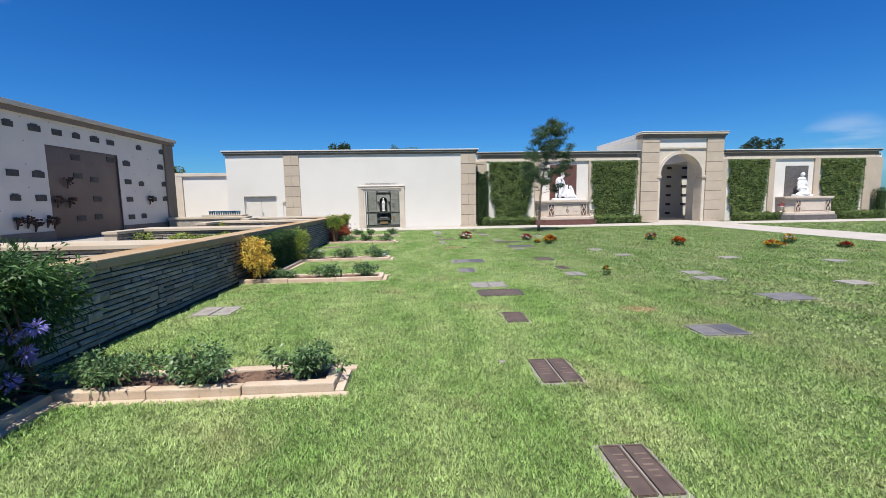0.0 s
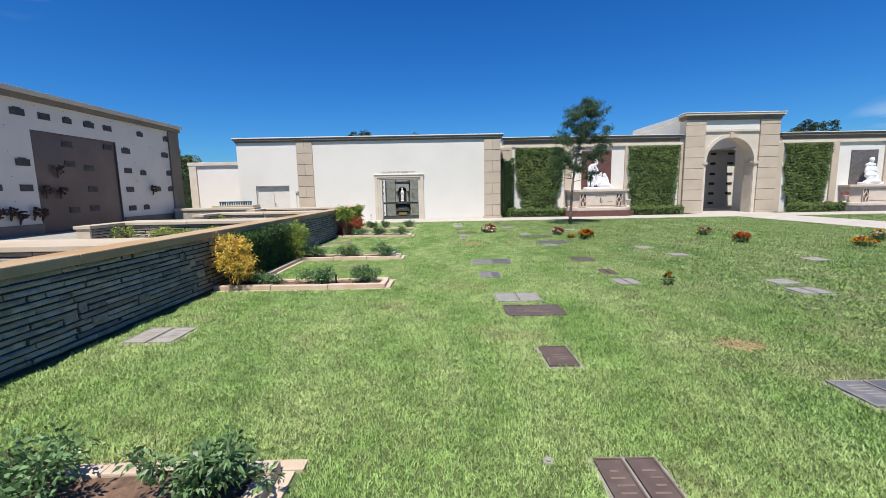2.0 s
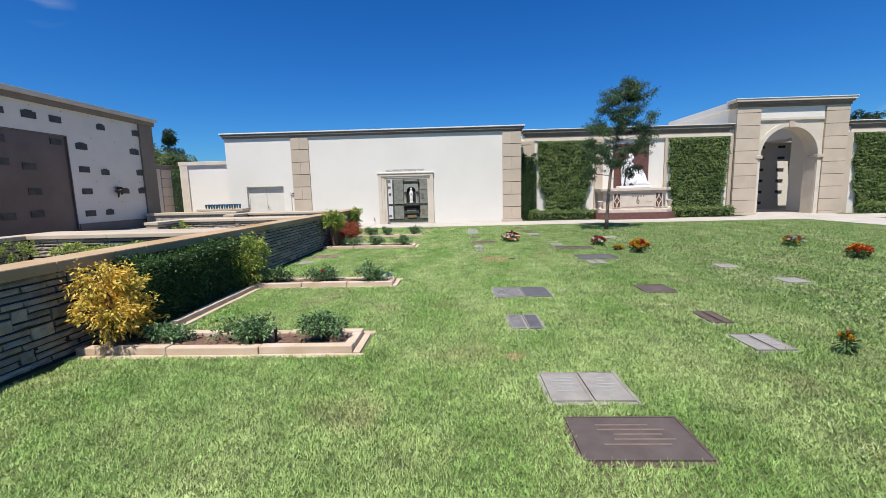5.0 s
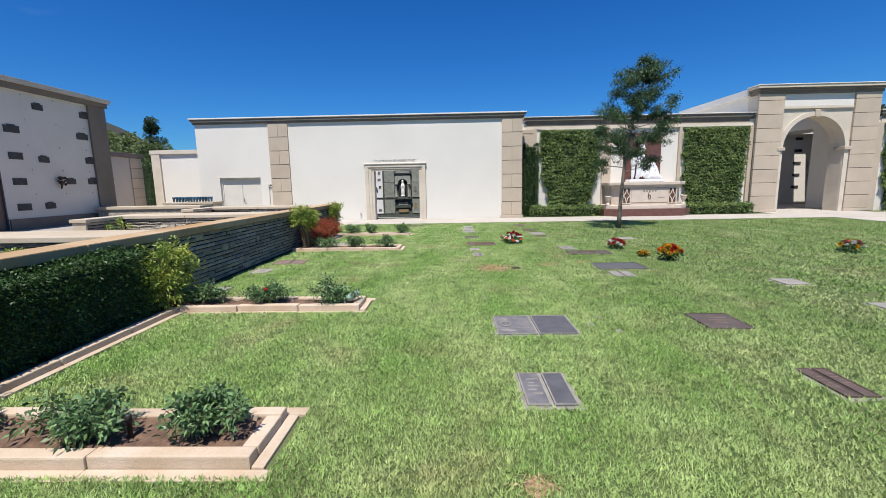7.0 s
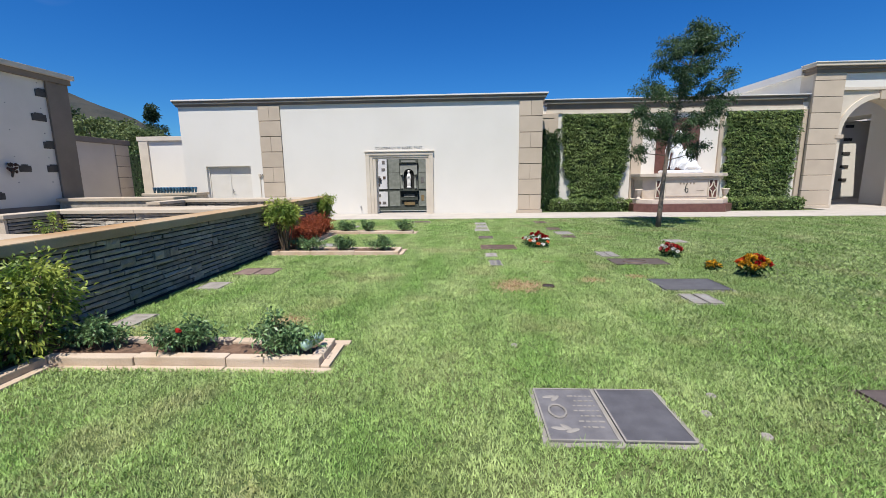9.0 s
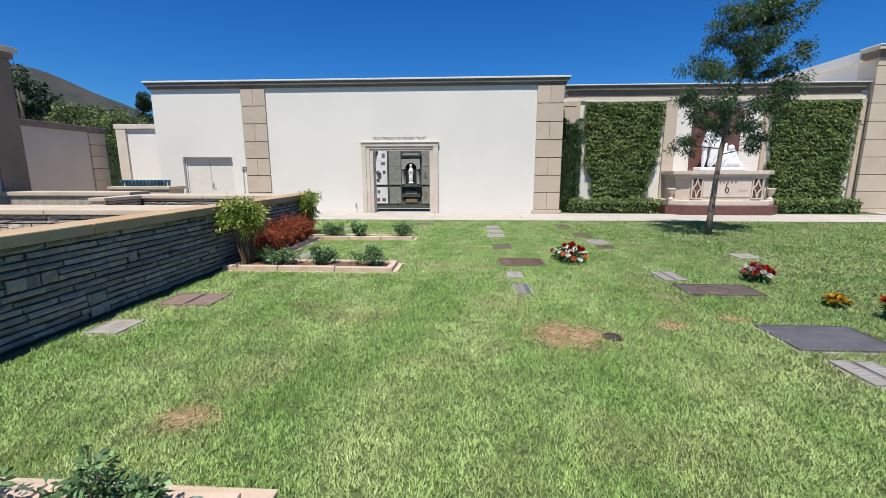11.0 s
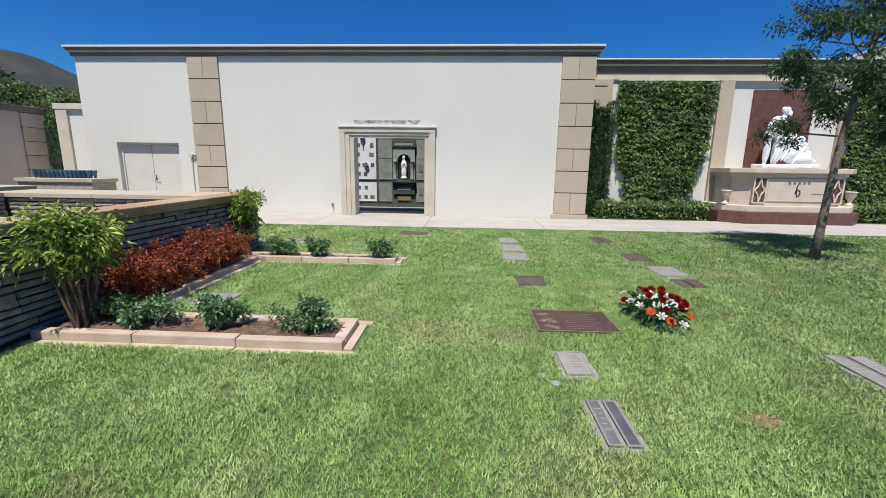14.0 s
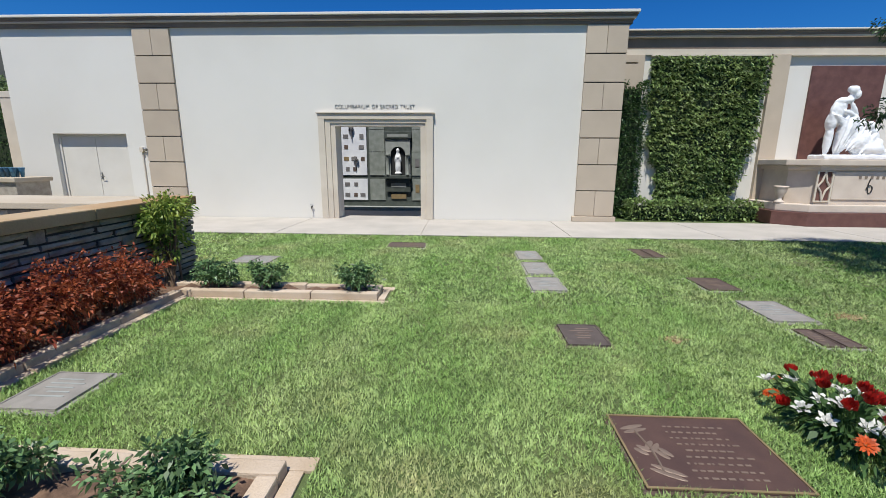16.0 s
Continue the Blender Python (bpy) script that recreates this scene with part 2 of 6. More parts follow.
WRUN = [(0.06, 0.0, 0.13, TRIM), (0.03, 0.13, 0.395, BROWN), (0.13, 0.395, 0.435, TRIM), (0.145, 0.435, 0.49, BROWN), (0.165, 0.49, 0.535, BROWN), (0.2, 0.535, 0.575, WHITE)]
for nm, a, b in (("trim_cornice_wing", 3.95, 14.4), ("trim_cornice_far", 20.55, 31.3)):
    cornice(nm, a, b, WY, 4.12, WRUN, "brown frieze under a projecting cream cornice")


def pilaster(name, x0, x1, y, z0, z1, out=0.1):
    return structure(name, box(x0, x1, y - out, y + 0.01, z0, z1, 0.008), BEIGE, "plain beige stucco pilaster", "pilaster")


for i, (a, b) in enumerate([(3.6, 4.4), (7.55, 7.98), (11.15, 11.3), (14.45, 14.7), (20.15, 20.6), (23.55, 23.95), (26.75, 27.15), (30.35, 31.6)]):
    pilaster("pilaster_%d" % (i + 1), a, b, WY, 0.0, 4.11)

quoin("pilaster_wing_corner", 3.62, 4.22, WY - 0.1, 0.13, 3.9, 6, 0.06, 0.0, 99)
structure("trim_wing_corner", box(3.62, 4.22, WY - 0.16, WY - 0.1, 3.924, 4.10, 0.008), BEIGE, "beige top block of the corner pilaster", "pilaster")

# ---- archway ----
GY, GX0, GX1, AX, AR, SPRING = 27.2, 14.6, 20.15, 17.35, 1.42, 3.03


def arch_front(bm, x0, x1, y0, y1, z0, z1, cx, r, spring, n=24):
    """A wall with a round-headed opening through it."""
    bx(bm, x0, cx - r, y0, y1, z0, z1)
    bx(bm, cx + r, x1, y0, y1, z0, z1)
    pts = [(cx + r * math.cos(math.pi - k * math.pi / n), spring + r * math.sin(k * math.pi / n)) for k in range(n + 1)]
    for (a, b), (c, d) in zip(pts, pts[1:]):
        v = [bm.verts.new(p) for p in ((a, y0, b), (c, y0, d), (c, y0, z1), (a, y0, z1), (a, y1, b), (c, y1, d), (c, y1, z1), (a, y1, z1))]
        for f in ((0, 1, 2, 3), (7, 6, 5, 4), (4, 5, 1, 0), (3, 2, 6, 7)):
            bm.faces.new([v[k] for k in f])
    return bm


structure("wall_gate", arch_front(bmesh.new(), GX0 + 0.1, GX1 - 0.1, GY + 0.12, 28.1, -0.1, 5.5, AX, AR, SPRING), TRIM, "cream archway front with a tall round-headed opening", "archway")
structure("wall_gate_left", box(GX0 + 0.1, GX0 + 0.5, 28.1, 34.0, -0.1, 5.5), STUCCO, "cream side wall of the gateway block", "wall")
structure("wall_gate_right", box(GX1 - 0.5, GX1 - 0.1, 28.1, 30.2, -0.1, 5.5), STUCCO, "cream inner side wall of the gateway block", "wall")
structure("wall_gate_right_upper", box(GX1 - 0.5, GX1 - 0.1, 30.2, 34.0, 4.2, 5.5), STUCCO, "cream upper side wall of the gateway block", "wall")
structure("wall_court_right", box(24.0, 24.4, 28.0, 34.0, -0.1, 4.2), STUCCO, "cream side wall of the small inner court", "wall")
# unseen slabs: the strip keeps sun off the wall, the gap lets bounce in
for nm, a, b, c, d in (("roof_gate", GX0 + 0.5, GX1 - 0.5, 28.1, 30.6), ("roof_gate_right", 19.0, GX1 - 0.5, 30.6, 34.0)):
    structure(nm, box(a, b, c, d, 5.3, 5.5), ROOF, "unseen roof slab over the gateway, placed to control its light", "roof")
structure("wall_gate_back", box(GX0 + 0.5, 24.0, 33.6, 34.0, -0.1, 4.19), STUCCO, "cream back wall inside the gateway", "wall")
structure("wall_gate_head", box(GX0 + 0.5, GX1 - 0.5, 33.6, 34.0, 4.19, 5.3), STUCCO, "cream wall above the gateway court", "wall")
structure("floor_court", box(GX1 - 0.5, 24.0, 28.0, 33.6, -0.2, 0.0), PAVE, "pale paved floor of the small inner court", "floor")
structure("floor_gate", box(GX0 + 0.5, GX1 - 0.5, 26.29, 33.6, -0.2, 0.0), PAVE, "pale paved floor inside the gateway", "floor")
for nm, a, b in (("pilaster_gate_left", GX0, 15.78), ("pilaster_gate_right", 19.0, GX1)):
    q = structure(nm, box(a + 0.02, b - 0.02, GY + 0.02, GY + 0.12, 0.0, 5.46), DARK, "beige block pilaster beside the archway", "pilaster")
    part("base_block", bx(bmesh.new(), a - 0.03, b + 0.03, GY - 0.04, GY + 0.119, 0.0, 0.13, 0.01), BEIGE, q)
    for i in range(9):
        part("block", bx(bmesh.new(), a, b, GY, GY + 0.119, 0.13 + i * 0.63 + 0.01, min(0.13 + (i + 1) * 0.63 - 0.01, 5.458), 0.01), BEIGE, q)
cornice("trim_cornice_gate", GX0, GX1, GY, 5.46, [(0.03, 0.0, 0.14, BROWN), (0.10, 0.14, 0.24, BROWN), (0.17, 0.24, 0.36, TRIM), (0.2, 0.36, 0.40, WHITE)], "brown and cream cornice on top of the gateway")
structure("trim_cornice_side", box(GX0 - 0.15, GX0 + 0.09, GY + 0.6, 34.0, 5.5, 5.8), WHITE, "cream coping along the side of the gateway", "coping")

# ---- mausoleum with wall crypts ----
MX = -12.2
mz = 0.5
bm = bmesh.new()
bx(bm, MX - 0.4, MX, -12, 14.75, mz, 4.5)
bx(bm, MX - 0.4, MX, 18.1, 21.55, mz, 4.5)
bx(bm, MX - 0.4, MX, 14.75, 18.1, 3.66, 4.5)
CRYPT = material("grey_white_marble", (0.66, 0.60, 0.525), (0.60, 0.545, 0.475), 0.55, 1.2, 60, 0.05, mix=0.1)
structure("wall_west", bm, CRYPT, "white crypt wall of a mausoleum, in the shade", "wall")
RECESS = material("polished_brown_stone", (0.10, 0.068, 0.06), (0.135, 0.095, 0.083), 0.3, 1.2, 60, 0.02, mix=0.2)
structure("wall_west_recess", box(MX - 0.11, MX - 0.05, 14.751, 18.099, mz, 3.658), RECESS, "polished brown stone recess wall of a mausoleum", "wall")
for i, (a, b, c, d) in enumerate(((14.751, 14.78, mz, 3.658), (18.07, 18.099, mz, 3.658), (14.78, 18.07, 3.63, 3.658))):
    structure("trim_recess_%d" % (i + 1), box(MX - 0.05, MX - 0.003, a, b, c, d), RECESS, "polished brown stone lining of the recess", "lining")
structure("roof_west", box(MX - 14, MX - 0.4, -12, 21.9, 4.45, 4.6), ROOF, "flat roof of the mausoleum", "roof")
structure("wall_west_end", box(MX - 14, MX, 21.56, 21.9, -0.1, 4.6), STUCCO, "cream end wall of the mausoleum", "wall")
cw = structure("trim_cornice_west", box(MX - 0.5, MX + 0.12, -12, 22.0, 4.5, 4.66), BROWN, "brown eaves board of the mausoleum", "cornice")
part("moulding", box(MX - 0.5, MX + 0.2, -12, 22.08, 4.66, 4.80, 0.01), TRIM, cw)
structure("trim_west_base", box(MX + 0.001, MX + 0.05, -12, 14.74, mz, 0.82), BROWN, "brown stone base course of the crypt wall", "base course")
structure("trim_west_base_end", box(MX + 0.001, MX + 0.05, 18.11, 21.2, mz, 0.82), BROWN, "brown stone base course of the crypt wall", "base course")
structure("pilaster_west_end", box(MX + 0.001, MX + 0.07, 21.22, 21.93, 0.03, 4.495, 0.008), BROWN, "brown corner pilaster of the mausoleum", "pilaster")
structure("terrace", box(-40, -4.1, -12, 20.3, -0.2, 0.5), TERRACE, "raised paved terrace behind the stone wall", "terrace")
structure("terrace_court", box(-40, -11.56, 20.3, 45, -0.2, 0.02), TERRACE, "paved court beside the columbarium", "terrace")

# ---- far walls beyond the terrace ----
structure("wall_court", box(-17.3, -11.56, 31.4, 31.8, 0, 3.62), STUCCO, "cream stucco court wall", "wall")
structure("trim_court", box(-17.42, -11.56, 31.28, 31.85, 3.625, 3.86, 0.02), TRIM, "beige coping on the court wall", "coping")
structure("pilaster_court", box(-17.35, -16.85, 31.3, 31.39, 0, 3.62), TRIM, "pale pilaster at the end of the court wall", "pilaster")
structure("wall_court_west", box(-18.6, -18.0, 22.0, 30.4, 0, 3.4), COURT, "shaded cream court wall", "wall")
structure("trim_court_west", box(-18.65, -17.9, 22.0, 31.4, 3.405, 3.66, 0.02), BROWN, "brown coping on the shaded court wall", "coping")
q = structure("pilaster_court_west", box(-18.55, -17.97, 30.41, 31.28, 0, 3.4), DARK, "brown block pilaster of the court wall", "pilaster")
for i in range(6):
    part("block", box(-18.6, -17.94, 30.4, 31.3, i * 0.566 + 0.01, (i + 1) * 0.566 - 0.01, 0.01), BEIGE, q)

# ---- double door and columbarium doorway ----
PAINT = material("door_paint", (0.66, 0.62, 0.55), (0.61, 0.57, 0.5), 0.6, 2, 60, 0.05, mix=0.06)
STEEL = material("dull_steel", (0.35, 0.34, 0.32), None, 0.4, 5, 80, 0.05, metal=0.8)
BLACK = material("black_iron", (0.03, 0.03, 0.03), None, 0.5, 5, 80, 0.05)
d1 = tagged(new("door_1"), "closed cream-painted double door in the stucco front", "door", "", "structure")
part("door_frame", holed_wall(-10.6, -8.67, FY + 0.12, FY + 0.24, 0.0, 2.068, [(-10.54, -8.73, 0.0, 2.0)]), PAINT, d1)
for a, b in ((-10.535, -9.64), (-9.63, -8.735)):
    leaf = part("door_leaf", box(a, b, FY + 0.15, FY + 0.195, 0.01, 1.995, 0.006), PAINT, d1)
    if a > -10:
        k = bmesh.new()
        bx(k, -9.6, -9.56, FY + 0.135, FY + 0.15, 0.93, 1.1, 0.005)
        tube(k, [(-9.58, FY + 0.135, 1.0), (-9.58, FY + 0.09, 1.0), (-9.48, FY + 0.09, 1.0)], [0.009] * 3)
        part("door_handle", k, STEEL, leaf, "dark steel lever handle")
th = thing("wall_box", "small grey electric box with conduit on the wall", "junction box", (-8.28, FY, 0))
part("conduit", tube(bmesh.new(), [(-8.28, FY - 0.02, 0.0), (-8.28, FY - 0.02, 1.62)], [0.018, 0.018]), TRIM, th)
part("box", box(-8.325, -8.235, FY - 0.07, FY, 1.62, 1.74, 0.01), TRIM, th)
part("floodlight", tube(bmesh.new(), [(-8.235, FY - 0.04, 1.7), (-8.18, FY - 0.07, 1.71), (-8.13, FY - 0.1, 1.68)], [0.012, 0.03, 0.042], 10), STEEL, th, "small dull metal spotlight", True)
th = thing("hose_tap", "small dark iron tap on the stucco wall", "tap", (-4.0, FY, 0.2))
k = tube(bmesh.new(), [(-4.0, FY, 0.3), (-4.0, FY - 0.08, 0.3), (-4.0, FY - 0.09, 0.24)], [0.015, 0.015, 0.013])
bx(k, -4.04, -3.96, FY - 0.07, FY - 0.055, 0.33, 0.34)
part("tap_body", k, BLACK, th)

DX0, DX1, DZ = -3.32, -1.21, 2.29
surround = tagged(new("door_2"), "open doorway with a stepped beige stone surround", "doorway", "", "structure")
for j, (o, w, yo) in enumerate(((0.40, 0.16, 0.09), (0.25, 0.14, 0.06), (0.12, 0.13, 0.03))):
    a, b, t = DX0 - o, DX1 + o - (0.0 if j else 0.1), DZ + o * 0.66
    for nm, bmq in (("jamb", box(a, a + w, FY - yo, FY + 0.002 * j, 0.0, t - w * 0.8, 0.006)), ("jamb", box(b - w, b, FY - yo, FY + 0.002 * j, 0.0, t - w * 0.8, 0.006)), ("lintel", box(a, b, FY - yo, FY + 0.002 * j, t - w * 0.8 + 0.002, t, 0.006))):
        part(nm, bmq, TRIM, surround)
part("drip_edge", box(DX0 - 0.44, DX1 + 0.34, FY - 0.12, FY, DZ + 0.268, DZ + 0.30, 0.005), TRIM, surround)
part("threshold", box(DX0, DX1, FY - 0.02, FY + 0.55, -0.6, 0.0), PAVE, surround)

# room behind the doorway, open to the sky past the added roof slab
NICHE = material("white_marble", (0.78, 0.78, 0.80), (0.66, 0.66, 0.70), 0.35, 3, 40, 0.03, mix=0.1)
GREEN = material("grey_green_marble", (0.20, 0.215, 0.19), (0.28, 0.295, 0.27), 0.4, 5, 40, 0.03, mix=0.3)
DGREEN = material("dark_green_marble", (0.06, 0.07, 0.06), (0.10, 0.11, 0.10), 0.4, 5, 40, 0.03, mix=0.3)
PALEG = material("pale_grey_marble", (0.33, 0.34, 0.32), (0.26, 0.27, 0.25), 0.5, 6, 50, 0.05, mix=0.2)
BRONZE = material("brown_bronze", (0.175, 0.125, 0.10), (0.125, 0.088, 0.07), 0.5, 8, 150, 0.12, metal=0.35, mix=0.3)
GBRONZE = material("grey_bronze", (0.17, 0.16, 0.16), (0.25, 0.235, 0.23), 0.5, 7, 150, 0.12, metal=0.3, mix=0.3)
GOLD = material("pale_bronze", (0.36, 0.26, 0.13), (0.28, 0.2, 0.11), 0.5, 9, 150, 0.1, metal=0.4, mix=0.3)
STATUE = material("white_statue_marble", (0.80, 0.80, 0.80), (0.70, 0.70, 0.71), 0.55, 6, 90, 0.1, mix=0.08)
RY, RF = 32.6, -0.5
structure("floor_columbarium", box(-6.5, 1.5, FY + 0.56, RY + 0.3, -0.7, RF), PAVE, "grey stone floor of the sunken columbarium court", "floor")
structure("wall_columbarium_west", box(-6.5, -6.2, FY + 0.52, RY, RF + 0.002, 4.3), NICHE, "white marble side wall of the columbarium", "wall")
structure("wall_columbarium_east", box(1.2, 1.5, FY + 0.52, RY, RF + 0.002, 4.3), NICHE, "white marble side wall of the columbarium", "wall")
structure("wall_columbarium", box(-6.5, 1.5, RY + 0.002, RY + 0.3, RF + 0.002, 4.3), DGREEN, "dark green marble wall inside the columbarium", "wall")
structure("wall_columbarium_base", box(-6.2, 1.2, RY - 0.45, RY - 0.002, RF + 0.002, -0.36), PALEG, "pale grey marble step along the niches", "plinth")
bank = thing("niche_bank", "white marble niche fronts with small bronze plaques", "niches", (-4.8, RY, -0.2))
for z0, z1 in ((-0.12, 0.72), (0.86, 2.9)):
    part("marble_front", box(-6.1, -3.98, RY - 0.04, RY, z0, z1, 0.004), NICHE, bank)
rr = random.Random(3)
for z in (0.08, 0.5, 1.1, 1.5, 1.95, 2.35):
    for i in range(5):
        if rr.random() < 0.85:
            x = -5.4 + i * 0.31 + rr.uniform(-0.03, 0.03)
            w, hh = rr.choice(((0.08, 0.095), (0.075, 0.075), (0.1, 0.075)))
            part("plaque", box(x - w, x + w, RY - 0.055, RY - 0.041, z - hh, z + hh, 0.004), rr.choice((GBRONZE, BRONZE, GOLD, GBRONZE)), bank)
for x, z in ((-4.42, 1.3), (-4.55, 2.45)):
    k = bmesh.new()
    lathe(k, [(0.015, -0.2), (0.035, 0.0), (0.05, 0.12)], (x, RY - 0.1, z), 8)
    for a in range(12):
        bmesh.ops.create_icosphere(k, subdivisions=1, radius=0.05, matrix=Matrix.Translation((x + rr.uniform(-0.08, 0.08), RY - 0.11 + rr.uniform(-0.03, 0.03), z + rr.uniform(0.1, 0.26))))
    part("vase", k, GBRONZE, bank, "dark vase with dried flowers")
slabs = thing("marble_panels", "grey-green marble panels either side of the shrine", "panels", (-2.7, RY, -0.2))
for a, b in ((-3.88, -3.27), (-2.19, -1.6), (-1.58, -0.9), (-0.88, -0.2)):
    for z0, z1 in ((-0.12, 0.72), (0.86, 1.76), (1.78, 2.6), (2.62, 3.4)):
        part("panel", box(a, b, RY - 0.03, RY, z0, z1, 0.004), GREEN, slabs)
for x, z in ((-1.98, 1.35), (-1.98, 0.35)):
    part("plaque", box(x - 0.08, x + 0.08, RY - 0.045, RY - 0.031, z - 0.16, z + 0.16, 0.004), GBRONZE if z > 1 else GOLD, slabs)
SX = -2.73
shrine = thing("wall_shrine", "grey marble arched wall shrine with columns", "shrine", (SX, RY, 0.0))
part("arch", arch_front(bmesh.new(), SX - 0.48, SX + 0.48, RY - 0.14, RY, 0.87, 2.28, SX, 0.29, 1.68, 12), PALEG, shrine)
part("niche_back", box(SX - 0.29, SX + 0.29, RY - 0.012, RY, 0.87, 2.0), BLACK, shrine)
part("entablature", box(SX - 0.53, SX + 0.53, RY - 0.2, RY, 2.282, 2.54, 0.01), DGREEN, shrine)
part("inscription", box(SX - 0.4, SX + 0.4, RY - 0.206, RY - 0.201, 2.34, 2.44), PALEG, shrine)
part("sill", box(SX - 0.53, SX + 0.53, RY - 0.26, RY, 0.74, 0.868, 0.02), DGREEN, shrine)
part("apron", box(SX - 0.48, SX + 0.48, RY - 0.1, RY, 0.22, 0.738, 0.01), DGREEN, shrine)
part("plate", box(SX - 0.3, SX + 0.3, RY - 0.115, RY - 0.101, 0.4, 0.56, 0.004), PALEG, shrine)
part("plate", box(SX - 0.3, SX + 0.3, RY - 0.05, RY - 0.031, -0.06, 0.14, 0.004), GOLD, shrine, "pale bronze name plate")
for s in (-1, 1):
    part("column", lathe(bmesh.new(), [(0.075, 0), (0.075, 0.05), (0.052, 0.07), (0.048, 0.7), (0.065, 0.73), (0.09, 0.77), (0.09, 0.83)], (SX + s * 0.385, RY - 0.22, 0.869), 14), GREEN, shrine, "", True)


def figure(name, blobs, mat, voxel, label, category, base=None, at=(0, 0, 0)):
    """A carved figure as one smooth body out of overlapping rounded volumes."""
    b = bmesh.new()
    for p, r, turn in blobs:
        m = Matrix.LocRotScale(p, Euler([radians(a) for a in turn]), r)
        bmesh.ops.create_icosphere(b, subdivisions=3, radius=1.0, matrix=m)
    if base:
        bx(b, *base)
    bmesh.ops.translate(b, verts=b.verts, vec=-Vector(at))
    ob = new(name, mesh_of(b, name, mat, True))
    ob.location = at
    md = ob.modifiers.new("merge", "REMESH")
    md.mode, md.voxel_size, md.use_smooth_shade = "VOXEL", voxel, True
    sm = ob.modifiers.new("soften", "SMOOTH")
    sm.factor, sm.iterations = 0.5, 14 if voxel < 0.02 else 6
    tex = bpy.data.textures.new("folds", "CLOUDS")
    tex.noise_scale = 0.09
    dm = ob.modifiers.new("folds", "DISPLACE")
    dm.texture, dm.strength, dm.texture_coords = tex, 0.05 if voxel > 0.02 else 0.02, "LOCAL"
    return tagged(ob, label, category)


sx, sy = SX, RY - 0.14
figure("small_statue", [((sx + x * 1.15, sy + y, 0.87 + (z - 1.3) * 1.3), (r[0] * 1.15, r[1], r[2] * 1.25), t) for x, y, z, r, t in (
    (0, 0, 1.55, (0.10, 0.075, 0.25), (0, 0, 0)), (0, 0, 1.8, (0.105, 0.07, 0.19), (0, 0, 0)), (0, 0, 2.0, (0.055, 0.055, 0.075), (0, 0, 0)), (0, -0.01, 2.04, (0.062, 0.055, 0.07), (0, 0, 0)),
    (-0.075, -0.02, 1.8, (0.035, 0.05, 0.13), (0, 12, 0)), (0.075, -0.02, 1.8, (0.035, 0.05, 0.13), (0, -12, 0)), (0, -0.07, 1.83, (0.04, 0.03, 0.05), (0, 0, 0)), (0, 0, 1.36, (0.13, 0.09, 0.05), (0, 0, 0)))],
       STATUE, 0.016, "white marble robed statue standing in the wall shrine", "statue", None, (sx, sy, 0.87))

# lettering above the doorway
fc = bpy.data.curves.new("lettering", "FONT")
fc.body = "COLUMBARIUM OF SACRED TRUST"
fc.size, fc.extrude, fc.align_x, fc.offset = 0.13, 0.006, "CENTER", -0.003
fc.space_word = 1.5
tmp = new("lettering_source", fc)
bpy.context.view_layer.update()
me = bpy.data.meshes.new_from_object(tmp.evaluated_get(bpy.context.evaluated_depsgraph_get()))
bpy.data.objects.remove(tmp)
me.materials.append(GBRONZE)
wide = max(v.co.x for v in me.vertices) - min(v.co.x for v in me.vertices)
sign = thing("wall_lettering", "dark metal letters reading columbarium of sacred trust", "lettering", (-2.33, FY, 2.685))
whole = bmesh.new()
whole.from_mesh(me)
bmesh.ops.remove_doubles(whole, verts=whole.verts, dist=1e-5)
bmesh.ops.transform(whole, matrix=pose(-2.33, FY - 0.009, 2.685, 90) @ Matrix.Diagonal((1.94 / wide, 1.0, 1.0, 1.0)), verts=whole.verts)
left = set(whole.verts)
while left:
    island, edge_of = set(), [left.pop()]
    while edge_of:
        v = edge_of.pop()
        island.add(v)
        for e in v.link_edges:
            w = e.other_vert(v)
            if w in left:
                left.discard(w)
                edge_of.append(w)
    letter, twin = bmesh.new(), {}
    for v in island:
        twin[v] = letter.verts.new(v.co)
    for f in {f for v in island for f in v.link_faces}:
        letter.faces.new([twin[v] for v in f.verts])
    part("letter", letter, GBRONZE, sign)
whole.free()

# ---- mausoleum plaques and vases ----
PLAQ = material("dark_plaque", (0.05, 0.045, 0.042), (0.08, 0.073, 0.066), 0.65, 6, 100, 0.1, metal=0.1, mix=0.3)
crypt = thing("crypt_plaques", "dark bronze name plaques on white crypt fronts", "plaques", (MX, 14, 1.0))
spots = [(y, 4.12) for y in (9.3, 10.2, 11.0, 11.9, 12.7, 13.56, 14.44, 15.28, 16.09, 16.95, 17.77, 19.46, 21.12)] + [(y, z) for y in (13.52, 14.39, 12.6, 11.8) for z in (2.66, 1.91)] + [(18.58, 3.37), (18.58, 2.62), (19.42, 2.56), (21.12, 2.61), (18.58, 1.89), (20.24, 1.90), (21.11, 1.91), (18.6, 1.15), (19.4, 1.15), (20.9, 3.4)]


def plaque_mesh(w, h, crest):
    b = bmesh.new()
    bx(b, 0.0, 0.02, -w, w, -h, h, 0.006)
    if crest:
        bx(b, 0.0, 0.018, -w * 0.55, w * 0.55, h, h + 0.035, 0.006)
    bx(b, 0.02, 0.026, -w * 0.8, w * 0.8, -h * 0.5, h * 0.5, 0.003)
    return mesh_of(b, "plaque", PLAQ)


